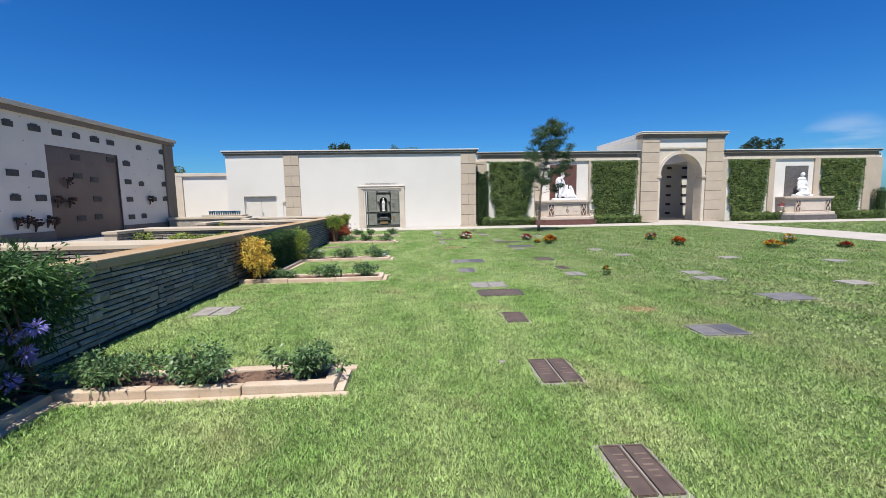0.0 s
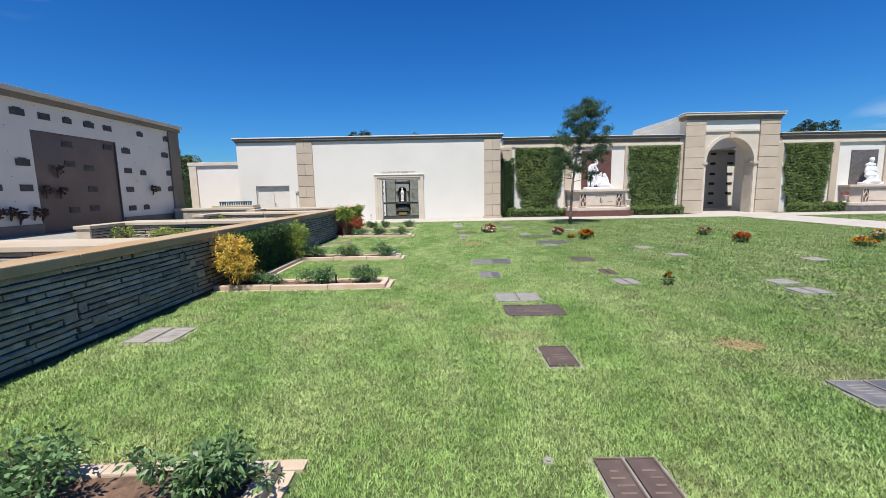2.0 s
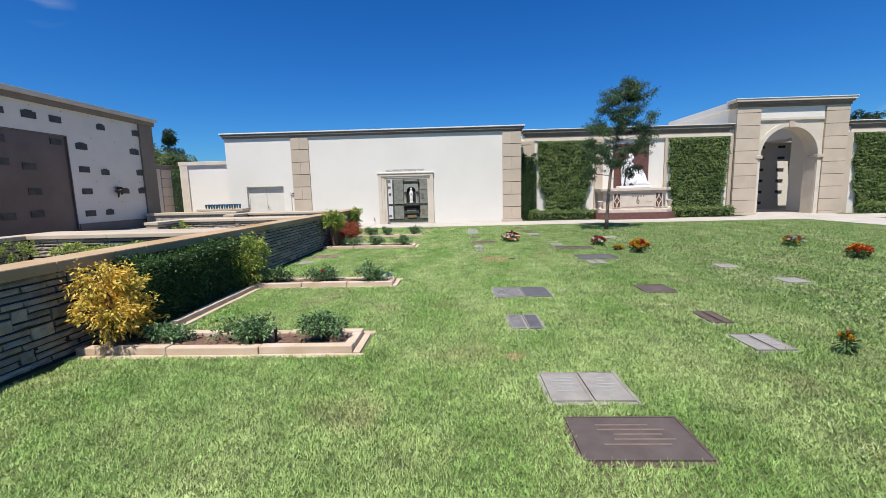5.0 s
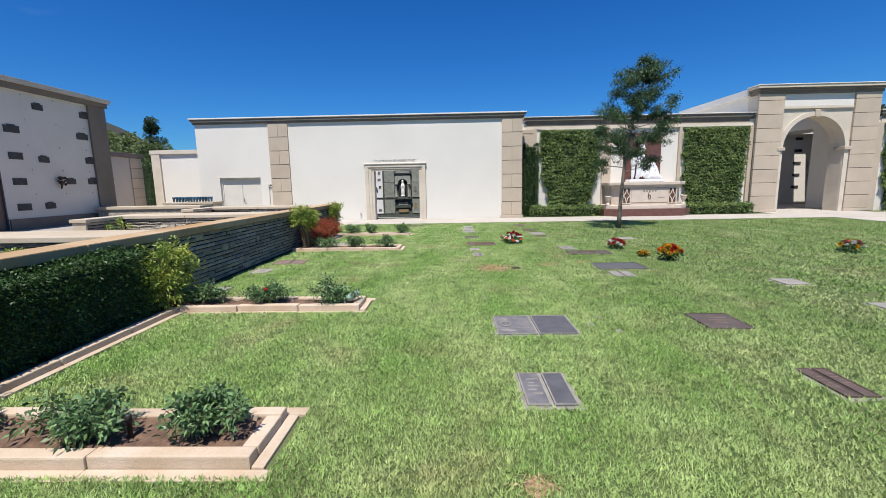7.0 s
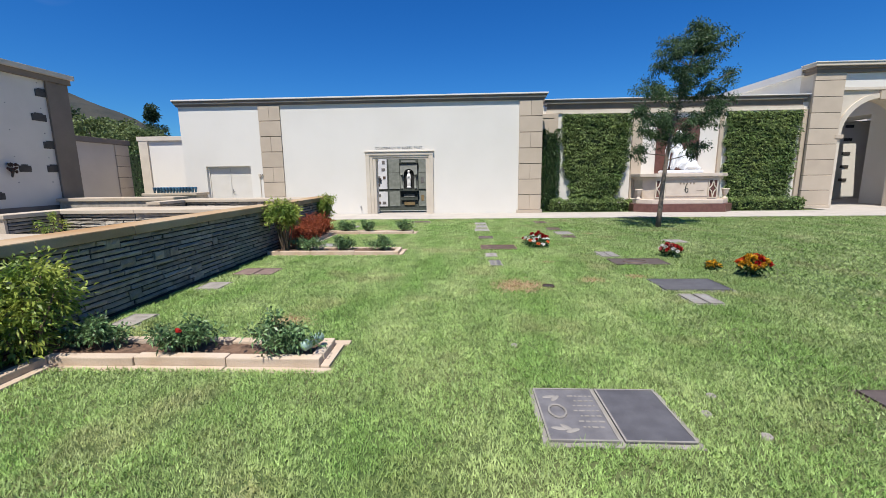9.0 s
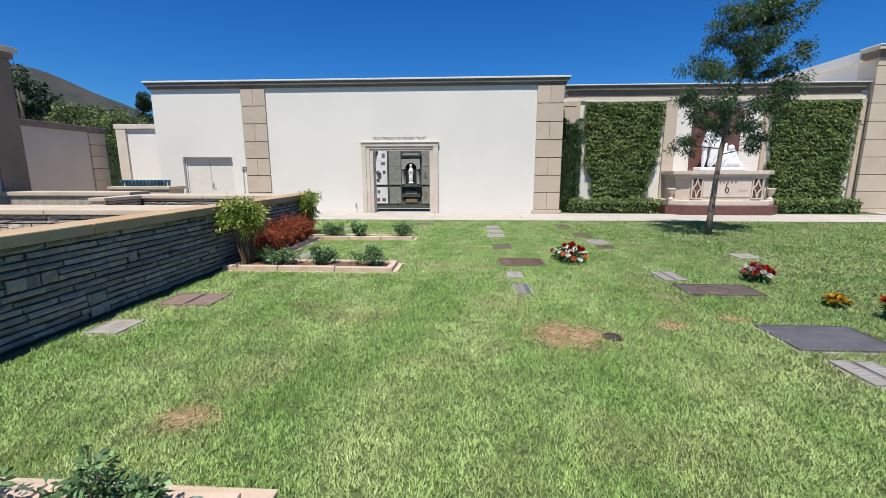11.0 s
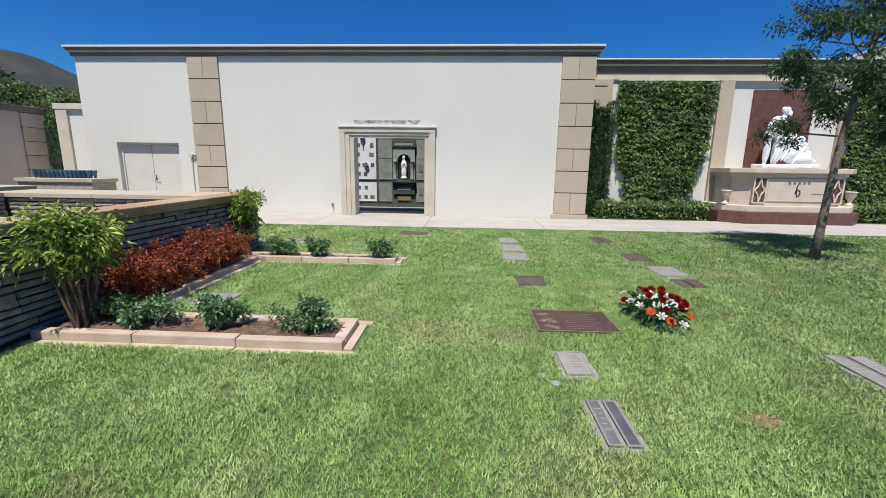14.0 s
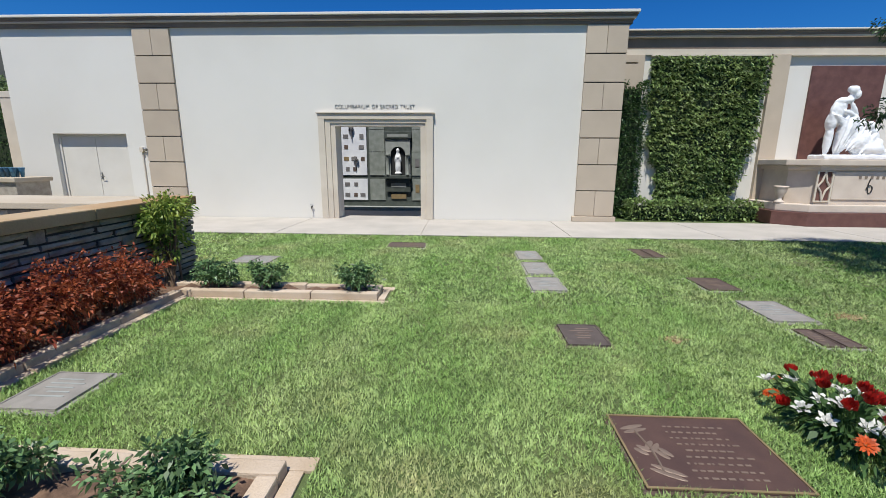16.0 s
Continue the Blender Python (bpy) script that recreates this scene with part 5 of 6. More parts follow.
arch_band("trim_arch", AX, AR + 0.002, AR + 0.2, GY + 0.05, GY + 0.119, SPRING, TRIM, "pale moulded band round the arch")
for i, s in enumerate((-1, 1)):
    x = AX + s * (AR + 0.11)
    structure("trim_jamb_%d" % (i + 1), box(x - 0.1, x + 0.1, GY + 0.05, GY + 0.119, 0.0, SPRING - 0.162), TRIM, "pale moulded jamb of the arch", "moulding")
    structure("trim_impost_%d" % (i + 1), box(x - 0.17, x + 0.17, GY - 0.025, GY + 0.6, SPRING - 0.16, SPRING - 0.002, 0.02), BEIGE, "beige impost block of the arch", "moulding")
structure("trim_keystone", box(AX - 0.12, AX + 0.12, GY - 0.0, GY + 0.11, SPRING + AR - 0.06, SPRING + AR + 0.28, 0.02), BEIGE, "beige keystone of the arch", "moulding")
structure("panel_frieze", box(15.8, 18.98, GY + 0.08, GY + 0.119, 4.89, 5.45, 0.01), WHITE, "white stucco frieze panel above the arch", "panel")
structure("trim_frieze", box(15.8, 18.98, GY + 0.04, GY + 0.119, 4.78, 4.88, 0.01), TRIM, "pale moulding above the arch", "moulding")
inner = thing("gateway_plaques", "dark name plaques on the white crypts inside the gateway", "plaques", (19.7, 33.6, 0.2))
pg = mesh_of(box(-0.2, 0.2, -0.02, 0.0, -0.09, 0.09, 0.005), "plaque", PLAQ)
for x in (19.06, 20.34):
    for z in (0.34, 1.06, 1.79, 2.51, 3.26, 3.97):
        o = new("plaque", pg)
        o.location = (x, 33.599, z)
        adopt(o, inner)

# ---- the young tree ----
tr = thing("young_tree", "young slender tree with a loose dark green crown on the lawn", "tree", (6.05, 21.15, 0.0))
g = np.random.default_rng(5)
trunk = [(6.05, 21.15, -0.05), (6.07, 21.15, 0.5), (6.1, 21.16, 1.2), (6.16, 21.18, 2.0), (6.3, 21.2, 3.0), (6.5, 21.22, 4.0), (6.72, 21.22, 4.9), (6.85, 21.22, 5.5)]
part("trunk", tube(bmesh.new(), trunk, [0.085, 0.065, 0.058, 0.052, 0.042, 0.032, 0.02, 0.008], 10), BARK, tr, "", True)
limb = bmesh.new()
ps, ds = [], []


def sprig(c, r, n):
    d = unit(g.normal(size=(n, 3)) * (1, 1, 0.8))
    ps.append(np.array(c) + d * np.array(r) * g.uniform(0.05, 1.0, n)[:, None])
    ds.append(d * 0.7 + g.normal(size=(n, 3)) * 0.5 + (0, 0, -0.1))


for i in range(34):
    k = 1.9 + 3.3 * (i / 33) ** 0.9
    f = np.interp(k, [p[2] for p in trunk], range(len(trunk)))
    b0 = np.array(trunk[int(f)]) + (f - int(f)) * (np.array(trunk[min(int(f) + 1, 7)]) - np.array(trunk[int(f)]))
    a = i * 2.4 + g.uniform(-0.4, 0.4)
    reach = np.interp(k, [1.9, 2.6, 3.4, 4.3, 5.2], [1.0, 1.38, 1.2, 0.85, 0.38]) * g.uniform(0.7, 1.12)
    rise = g.uniform(0.15, 0.6) * reach
    tip = b0 + (reach * math.cos(a) + 0.08, reach * math.sin(a), rise)
    mid = b0 + np.array((reach * 0.5 * math.cos(a), reach * 0.5 * math.sin(a), rise * 0.3))
    tube(limb, [tuple(b0), tuple(mid), tuple(tip)], [0.018, 0.012, 0.004], 6)
    for q, w in ((tip, 1.0), (mid * 0.35 + tip * 0.65, 0.9), (mid * 0.7 + tip * 0.3, 0.7)):
        for _ in range(2):
            c = q + g.normal(size=3) * 0.12
            sprig(c, (0.25 * w, 0.25 * w, 0.2 * w), 180 if k < 3.0 else 150)
for k in range(22):
    f = 3.2 + 3.6 * k / 22
    b0 = np.array(trunk[int(f)]) + (f - int(f)) * (np.array(trunk[min(int(f) + 1, 7)]) - np.array(trunk[int(f)]))
    sprig(b0 + g.normal(size=3) * (0.3, 0.3, 0.1), (0.2, 0.2, 0.15), 60)
for c in ((6.85, 21.22, 5.55), (6.75, 21.2, 5.3), (6.95, 21.25, 5.2)):
    sprig(c, (0.18, 0.18, 0.22), 60)
part("branchwork", limb, BARK, tr)
add_mesh("crown", leaves("crown", np.concatenate(ps), np.concatenate(ds), 0.072, 0.026, TREE, g, 0.3), tr)

# crypt plaques on the wall of the inner court
for z in (3.97, 3.26, 2.51, 1.79, 1.06):
    cp = thing("crypt_plaque", "dark bronze crypt plaque on the shaded court wall", "plaque", (21.62, 33.6, z), "court crypt plaques")
    part("plate", box(21.40, 21.84, 33.565, 33.6, z - 0.08, z + 0.08, 0.008), PLAQ, cp)

# ---- trees and hill beyond ----


def far_tree(name, label, at, h, r, mat, seed, slim=False, n=5000):
    g2 = np.random.default_rng(seed)
    ob = thing(name, label, "tree", at, "trees beyond the walls")
    x, y, z = at
    part("trunk", tube(bmesh.new(), [(x, y, z), (x + 0.1, y, z + h * 0.45), (x, y, z + h * 0.9)], [r * 0.09, r * 0.06, 0.02], 8), BARK, ob)
    pl, dl = [], []
    for i in range(46):
        k = g2.uniform(0.3, 1.0)
        rad = r * (1.1 - k) * 1.1 if slim else r * math.sin(math.pi * min(0.97, 0.1 + k * 0.82)) ** 0.7
        a = g2.uniform(0, math.tau)
        q = g2.uniform(0.35, 1.0) * rad
        c = np.array((x + q * math.cos(a), y + q * math.sin(a), z + h * k))
        s = r * g2.uniform(0.14, 0.27)
        m = n // 46
        d = unit(g2.normal(size=(m, 3)))
        pl.append(c + d * s * g2.uniform(0.3, 1.0, m)[:, None] * (1, 1, 0.7))
        dl.append(d + g2.normal(size=(m, 3)) * 0.4)
    lf = 0.05 * max(1.6, r) * 2.2
    add_mesh("crown", leaves("crown", np.concatenate(pl), np.concatenate(dl), lf, lf * 0.5, mat, g2), ob)


FAR1 = leafy("far_willow_leaf", (0.12, 0.165, 0.06), (0.17, 0.21, 0.08), 0.6, 0.25, 0.5)
FAR2 = leafy("far_dark_leaf", (0.035, 0.06, 0.03), (0.055, 0.09, 0.04), 0.6, 0.2, 0.5)
clipped_hedge("court_hedge", "tall dark hedge behind the court walls", -21.5, -16.5, 33.2, 34.4, 0.0, 3.3, HEDGE, 5000, 0.12, 95, "", 0.2)
far_tree("conifer", "dark conifer standing behind the walls", (-34.5, 56.0, 0), 9.6, 2.4, FAR2, 201, True)
for i, (x, y, h, r, mt) in enumerate(((-36, 52, 7.6, 3.6, FAR1), (-30.0, 46, 6.2, 2.6, FAR1), (-31.5, 40, 8.7, 3.2, FAR2), (-26, 38.0, 5.8, 2.4, FAR1), (-37, 42, 8.4, 3.8, FAR2), (-42, 44, 9.0, 4.2, FAR2), (-20.2, 35.5, 4.6, 1.8, FAR1),
                                      (-11.5, 62.0, 9.8, 3.2, FAR2), (-2.6, 62, 9.3, 2.6, FAR1), (-0.6, 62, 9.2, 2.2, FAR1), (39.0, 48, 8.3, 2.0, FAR2), (41.5, 48, 8.1, 1.9, FAR2), (-22.5, 60, 7.4, 2.4, FAR1))):
    far_tree("garden_tree", "broad leafy tree showing above the walls", (x, y, 0), h, r, mt, 210 + i)
HILL = material("dry_scrub_hill", (0.03, 0.034, 0.031), (0.052, 0.05, 0.042), 0.95, 0.05, 0.5, 0.5, mix=0.6, bump_scale=0.3)
b = bmesh.new()
for i in range(41):
    x = -700 + i * 14.0
    prof = max(0.0, math.exp(-((x + 465) / 190.0) ** 2) * 106 + 3 * noise.noise(Vector((x * 0.02, 0, 0))))
    col = []
    for j in range(9):
        t = j / 8
        col.append(b.verts.new((x + 6 * noise.noise(Vector((i, j, 1))), 300 + 120 * t, prof * math.sin(t * math.pi / 2) + (4 * noise.noise(Vector((i * 0.4, j * 0.7, 3))) if 0 < j else -1))))
    if i:
        for j in range(8):
            b.faces.new((prev[j], col[j], col[j + 1], prev[j + 1]))
    prev = col
structure("backdrop_hill", b, HILL, "dry scrub-covered hill in the distance", "hill", True)

# ---- boundary behind the walk ----
structure("wall_south", box(-40, 40, -14.4, -14.0, -0.1, 2.5), STUCCO, "cream stucco wall closing the garden", "wall")

# ---- grave markers ----
GRANITE = material("grey_granite", (0.30, 0.275, 0.245), (0.23, 0.21, 0.185), 0.6, 9, 260, 0.1, mix=0.35)
PALEGR = material("pale_granite", (0.34, 0.31, 0.275), (0.27, 0.245, 0.215), 0.65, 9, 260, 0.1, mix=0.3)
DARKBR = material("dark_bronze", (0.098, 0.076, 0.066), (0.13, 0.102, 0.09), 0.6, 7, 150, 0.1, metal=0.15, mix=0.3)
REDBR = material("red_brown_bronze", (0.115, 0.066, 0.052), (0.085, 0.05, 0.042), 0.55, 7, 150, 0.1, metal=0.2, mix=0.3)
WORN = material("worn_bronze", (0.27, 0.195, 0.145), (0.20, 0.145, 0.11), 0.5, 12, 150, 0.1, metal=0.3, mix=0.3)
ROSEST = material("rosy_brown_stone", (0.235, 0.165, 0.14), (0.17, 0.12, 0.10), 0.7, 9, 200, 0.15, mix=0.35)
SLATE = material("dark_slate_bronze", (0.105, 0.10, 0.105), (0.15, 0.145, 0.15), 0.5, 6, 150, 0.1, metal=0.25, mix=0.3)
MARKS = []
KINDS = {
    "bronze": ("flat brown bronze grave marker in a granite frame", GRANITE, BRONZE),
    "dark": ("flat dark bronze grave marker set flush in the lawn", BRONZE, DARKBR),
    "brown": ("large flat red-brown bronze grave marker with a flower relief", BRONZE, REDBR),
    "grey": ("flat grey bronze grave marker in a granite frame", GRANITE, GBRONZE),
    "pale": ("flat pale granite grave marker set flush in the lawn", PALEGR, PALEGR),
    "rosy": ("flat rosy-brown stone grave marker in two halves", ROSEST, ROSEST),
    "slate": ("flat blue-black bronze grave marker set flush in the lawn", GRANITE, SLATE),
    "granite": ("flat grey granite grave marker set flush in the lawn", GRANITE, GRANITE),
}


def marker(kind, x0, x1, y0, y1, split=False, text=True, frame_w=0.035, tilt=0.0):
    """A flat marker: a granite bed, one or two plates with raised rims, and worn lines of writing."""
    label, bed, plate = KINDS[kind]
    MARKS.append((x0, x1, y0, y1))
    cx, cy = (x0 + x1) / 2, (y0 + y1) / 2
    ob = thing("grave_marker", label, "grave marker", (cx, cy, 0.0), "lawn grave markers")
    w, h = (x1 - x0) / 2, (y1 - y0) / 2
    zt = -0.02
    part("granite_bed", box(cx - w, cx + w, cy - h, cy + h, -0.1, zt, 0.006), bed, ob)
    spans = [(-w + frame_w, -0.012), (0.012, w - frame_w)] if split else [(-w + frame_w, w - frame_w)]
    r = random.Random(int(x0 * 31 + y0 * 17))
    for i, (a, b) in enumerate(spans):
        mat = SLATE if split and i == 1 and plate is GBRONZE else plate
        pl = part("plate", box(cx + a, cx + b, cy - h + frame_w, cy + h - frame_w, zt + 0.001, zt + 0.012, 0.004), mat, ob)
        k = bmesh.new()
        rim = 0.012
        for c in ((a, b, -h + frame_w, -h + frame_w + rim), (a, b, h - frame_w - rim, h - frame_w), (a, a + rim, -h + frame_w + rim, h - frame_w - rim), (b - rim, b, -h + frame_w + rim, h - frame_w - rim)):
            bx(k, cx + c[0], cx + c[1], cy + c[2], cy + c[3], zt + 0.013, zt + 0.017)
        part("rim", k, GOLD if plate in (BRONZE, REDBR) and w > 0.4 else (GRANITE if plate is GBRONZE else plate), pl)
        if text and not (split and i == 1 and kind == "grey"):
            n = 5
            for j in range(n):
                ln = (b - a) * r.uniform(0.25, 0.6)
                yy = cy + h * 0.5 - j * h * 1.0 / n
                xm = cx + (a + b) / 2 + (b - a) * r.uniform(-0.06, 0.12)
                line = box(xm - ln / 2, xm + ln / 2, yy - 0.008, yy + 0.008, zt + 0.0125, zt + 0.0145)
                part("inscription_line", line, WORN if plate in (BRONZE, DARKBR) else (PALEG if plate is GRANITE else GRANITE), pl)
    return ob


for row in (("bronze", 1.1, 1.46, 2.02, 2.56, True), ("bronze", 1.03, 1.46, 3.48, 4.08, True), ("bronze", 1.11, 1.46, 5.35, 5.9, False), ("granite", 0.94, 1.64, 7.63, 8.2, True), ("dark", 0.97, 1.8, 6.92, 7.47, False), ("grey", 3.27, 3.92, 4.55, 5.03, True),
            ("pale", -3.43, -2.8, 6.16, 6.74, True), ("grey", 0.86, 1.3, 9.35, 9.94, True), ("dark", 3.1, 3.64, 10.93, 11.53, False), ("bronze", 3.2, 3.52, 9.45, 10.0, True), ("granite", 3.12, 3.57, 8.6, 9.12, True),
            ("slate", 3.02, 3.98, 14.16, 14.84, False, False), ("granite", 3.08, 3.5, 13.55, 14.03, True), ("pale", 0.74, 1.02, 16.58, 17.04, False), ("grey", 0.78, 1.04, 15.77, 16.3, True),
            ("granite", 2.78, 3.27, 19.62, 20.28, False), ("bronze", 2.8, 3.2, 19.06, 19.5, True), ("bronze", 2.72, 3.18, 20.6, 21.2, False), ("bronze", 2.65, 3.1, 22.3, 23.0, True), ("granite", 0.68, 1.1, 22.02, 22.7, False),
            ("granite", 0.69, 1.1, 21.18, 21.9, False), ("granite", 0.64, 1.1, 20.45, 21.08, False), ("dark", 0.69, 1.11, 18.97, 19.48, False), ("granite", -3.02, -2.55, 17.85, 18.36, False), ("granite", -3.6, -2.95, 21.5, 22.03, True),
            ("bronze", -1.5, -0.78, 22.8, 23.28, False), ("granite", 2.95, 3.35, 16.55, 17.14, True), ("pale", 5.0, 5.48, 18.2, 18.7, False), ("rosy", -3.5, -2.78, 15.1, 15.62, True, False),
            ("pale", -3.55, -3.15, 14.2, 14.65, False), ("pale", -3.55, -3.2, 12.7, 13.15, False), ("grey", 5.5, 6.24, 6.05, 6.6, False), ("granite", 5.48, 6.02, 7.75, 8.22, True), ("pale", 7.75, 8.3, 7.0, 7.45, False), ("granite", 10.0, 10.5, 9.5, 10.0, False),
            ("pale", 5.38, 5.82, 12.85, 13.3, False), ("granite", 5.58, 6.05, 11.45, 11.9, False), ("granite", 5.6, 6.1, 8.4, 8.85, False), ("pale", 8.0, 8.5, 10.5, 10.95, False), ("granite", 9.2, 9.7, 6.4, 6.9, True)):
    marker(*row)

# the large marker with an emblem on one half
mk = marker("grey", 0.8, 1.73, 10.81, 11.5, True, False)
k = bmesh.new()
for i in range(20):
    t0, t1 = i * math.tau / 20, (i + 1) * math.tau / 20
    tube(k, [(0.95 + 0.055 * math.cos(t0), 11.16 + 0.075 * math.sin(t0), -0.002), (0.95 + 0.055 * math.cos(t1), 11.16 + 0.075 * math.sin(t1), -0.002)], [0.008, 0.008], 5)
for x, y, turn in ((0.93, 11.35, 0.2), (0.97, 11.33, 0.9), (0.92, 10.97, -0.2), (0.97, 10.98, -0.8), (1.0, 10.95, 0.4)):
    bmesh.ops.create_icosphere(k, subdivisions=2, radius=1, matrix=Matrix.LocRotScale((x, y, -0.007), Euler((0, 0, turn)), (0.05, 0.018, 0.004)))
rk = random.Random(8)
for j in range(7):
    y = 11.36 - j * 0.062
    x = 1.05 + rk.uniform(0.0, 0.04)
    while x < 1.21:
        w = rk.uniform(0.012, 0.04)
        bx(k, x, x + w, y - 0.007, y + 0.007, -0.008, -0.0055)
        x += w + 0.012
part("emblem", k, GRANITE, mk, "pale raised oval emblem and worn lines")
# the large bronze marker beside the bouquet
mk = marker("brown", 0.69, 1.5, 17.43, 18.05, False, False, 0.02)
k = bmesh.new()
for x, y, turn, ln in ((0.82, 17.9, 0.3, 0.075), (0.86, 17.56, -0.5, 0.085), (0.86, 17.75, 0.9, 0.05), (0.8, 17.72, 2.4, 0.04), (0.9, 17.7, 2.2, 0.045)):
    for off, wide2 in ((-0.016, 0.016), (0.016, 0.016)):
        m = Matrix.LocRotScale((x - off * math.sin(turn), y + off * math.cos(turn), -0.007), Euler((0, 0, turn)), (ln, wide2, 0.004))
        bmesh.ops.create_icosphere(k, subdivisions=2, radius=1, matrix=m)
tube(k, [(0.84, 17.56, -0.006), (0.85, 17.72, -0.006), (0.82, 17.88, -0.006)], [0.006] * 3, 5)
rk = random.Random(4)
for j in range(9):
    y = 17.93 - j * 0.05
    x = 0.98 + rk.uniform(0.0, 0.06)
    while x < 1.36 - 0.1 * rk.random():
        w = rk.uniform(0.01, 0.034)
        bx(k, x, x + w, y - 0.006, y + 0.006, -0.008, -0.0055)
        x += w + rk.uniform(0.008, 0.022)
part("emblem", k, WORN, mk, "pale raised flower relief and lines of writing")

# the dark marker with an oval wreath
mk = marker("dark", 2.95, 3.95, 15.83, 16.4, False, False)
k = bmesh.new()
for i in range(26):
    t0, t1 = i * math.tau / 26, (i + 1) * math.tau / 26
    tube(k, [(3.4 + 0.2 * math.cos(t0), 16.11 + 0.16 * math.sin(t0), -0.006), (3.4 + 0.2 * math.cos(t1), 16.11 + 0.16 * math.sin(t1), -0.006)], [0.013, 0.013], 5)
part("emblem", k, BRONZE, mk, "raised oval bronze wreath")

# drains and vase cups in the turf
IRON = material("rusty_iron", (0.10, 0.06, 0.045), (0.06, 0.04, 0.035), 0.7, 20, 120, 0.3, metal=0.3, mix=0.4)
dr = thing("drain_cover", "round dark iron drain cover in bare soil", "drain", (1.53, 14.42, 0.0))
part("ring", lathe(bmesh.new(), [(0.085, -0.05), (0.085, -0.006), (0.078, 0.0), (0.066, -0.004), (0.066, -0.03)], (1.53, 14.42, 0), 24), IRON, dr)
part("lid", lathe(bmesh.new(), [(0.064, -0.03), (0.064, -0.01), (0.03, -0.006), (0.001, -0.006)], (1.53, 14.42, 0), 24), PLAQ, dr)
MARKS.append((1.43, 1.63, 14.32, 14.52))
for x, y, mt, lb in ((2.08, 11.41, GRANITE, "round stone vase cup sunk in the turf"), (1.92, 11.18, GRANITE, "white plastic vase cup sunk in the turf"), (2.14, 10.94, GRANITE, "round stone vase cup sunk in the turf"), (0.8, 12.29, GRANITE, "small pale concrete survey disc in the turf"), (0.59, 16.6, PALEGR, "round white vase cup sunk beside a marker"), (0.67, 16.49, PALEGR, "round white vase cup sunk beside a marker"), (0.8, 4.05, GRANITE, "small pale concrete survey disc in the turf")):
    c = tagged(new("vase_cup", mesh_of(lathe(bmesh.new(), [(0.03, -0.06), (0.033, -0.014), (0.027, -0.009), (0.02, -0.014), (0.018, -0.04)], n=20), "vase_cup", mt, True)), lb, "vase cup", "turf cups")
    c.location = (x, y, 0)
    MARKS.append((x - 0.04, x + 0.04, y - 0.04, y + 0.04))
st = thing("sprinkler_riser", "short dark plastic sprinkler riser in the rose bed", "sprinkler", (-1.7, 8.96, 0.02))
part("pipe", lathe(bmesh.new(), [(0.014, 0.0), (0.014, 0.11), (0.02, 0.112), (0.02, 0.15), (0.012, 0.158)], (-1.7, 8.96, 0.02), 10), BLACK, st, "", True)
cl = thing("watering_bottle", "pale green plastic bottle lying in the rose bed", "bottle", (-0.98, 11.95, 0.1))
part("bottle_body", tube(bmesh.new(), [(-1.04, 11.88, 0.12), (-1.03, 11.9, 0.125), (-0.95, 12.08, 0.14), (-0.94, 12.1, 0.14)], [0.02, 0.045, 0.045, 0.03], 10), material("green_plastic", (0.30, 0.42, 0.36), None, 0.4, 10, 60, 0.0), cl, "", True)

# ---- flower bouquets ----
GREENERY = leafy("bouquet_leaf", (0.05, 0.10, 0.03), (0.08, 0.15, 0.05), 0.5, 0.25)
RB, WB, OB, YB, PB = (bloom(nm, c) for nm, c in (("red_bloom", (0.24, 0.009, 0.011)), ("white_bloom", (0.78, 0.76, 0.70)), ("orange_bloom", (0.62, 0.095, 0.015)), ("yellow_bloom", (0.75, 0.42, 0.03)), ("pink_bloom", (0.5, 0.12, 0.12))))


def bouquet(x, y, r, h, colours, n, label, seed, size=0.045):
    """A bunch of flowers in a sunk vase: stems, greenery and separate many-petalled heads."""
    g3 = np.random.default_rng(seed)
    ob = thing("flower_bouquet", label, "flowers", (x, y, 0.0), "grave flowers")
    pp, dd = ball_points(g3, int(260 * min(1.0, r / 0.2)), (x, y, h * 0.45), (r * 0.95, r * 0.85, h * 0.5), 0.2)
    pp[:, 2] = np.maximum(pp[:, 2], 0.02)
    tagged(add_mesh("greenery", leaves("greenery", pp, dd, 0.075, 0.03, GREENERY, g3), ob), kind="stuff")
    st = bmesh.new()
    for i in range(n):
        a, q = i * 2.4, math.sqrt((i + 0.5) / n)
        c = np.array((x + r * q * math.cos(a), y + r * 0.85 * q * math.sin(a), h * (1.0 - 0.5 * q * q) + g3.uniform(-0.02, 0.02)))
        tube(st, [(x, y, 0.0), tuple(c)], [0.004, 0.003], 4)
        up = unit(np.array([[math.cos(a) * q, math.sin(a) * q, 1.0]]))[0]
        m = 34
        d = unit(g3.normal(size=(m, 3)) + up * 0.9)
        mat = colours[int(g3.integers(0, len(colours)))]
        s = size * g3.uniform(0.8, 1.15)
        add_mesh("flower_head", leaves("flower_head", np.repeat(c[None], m, 0) + d * s * 0.15, d, s, s * 0.85, mat, g3, 0.12), ob)
    part("stalk_bunch", st, GREENERY, ob)




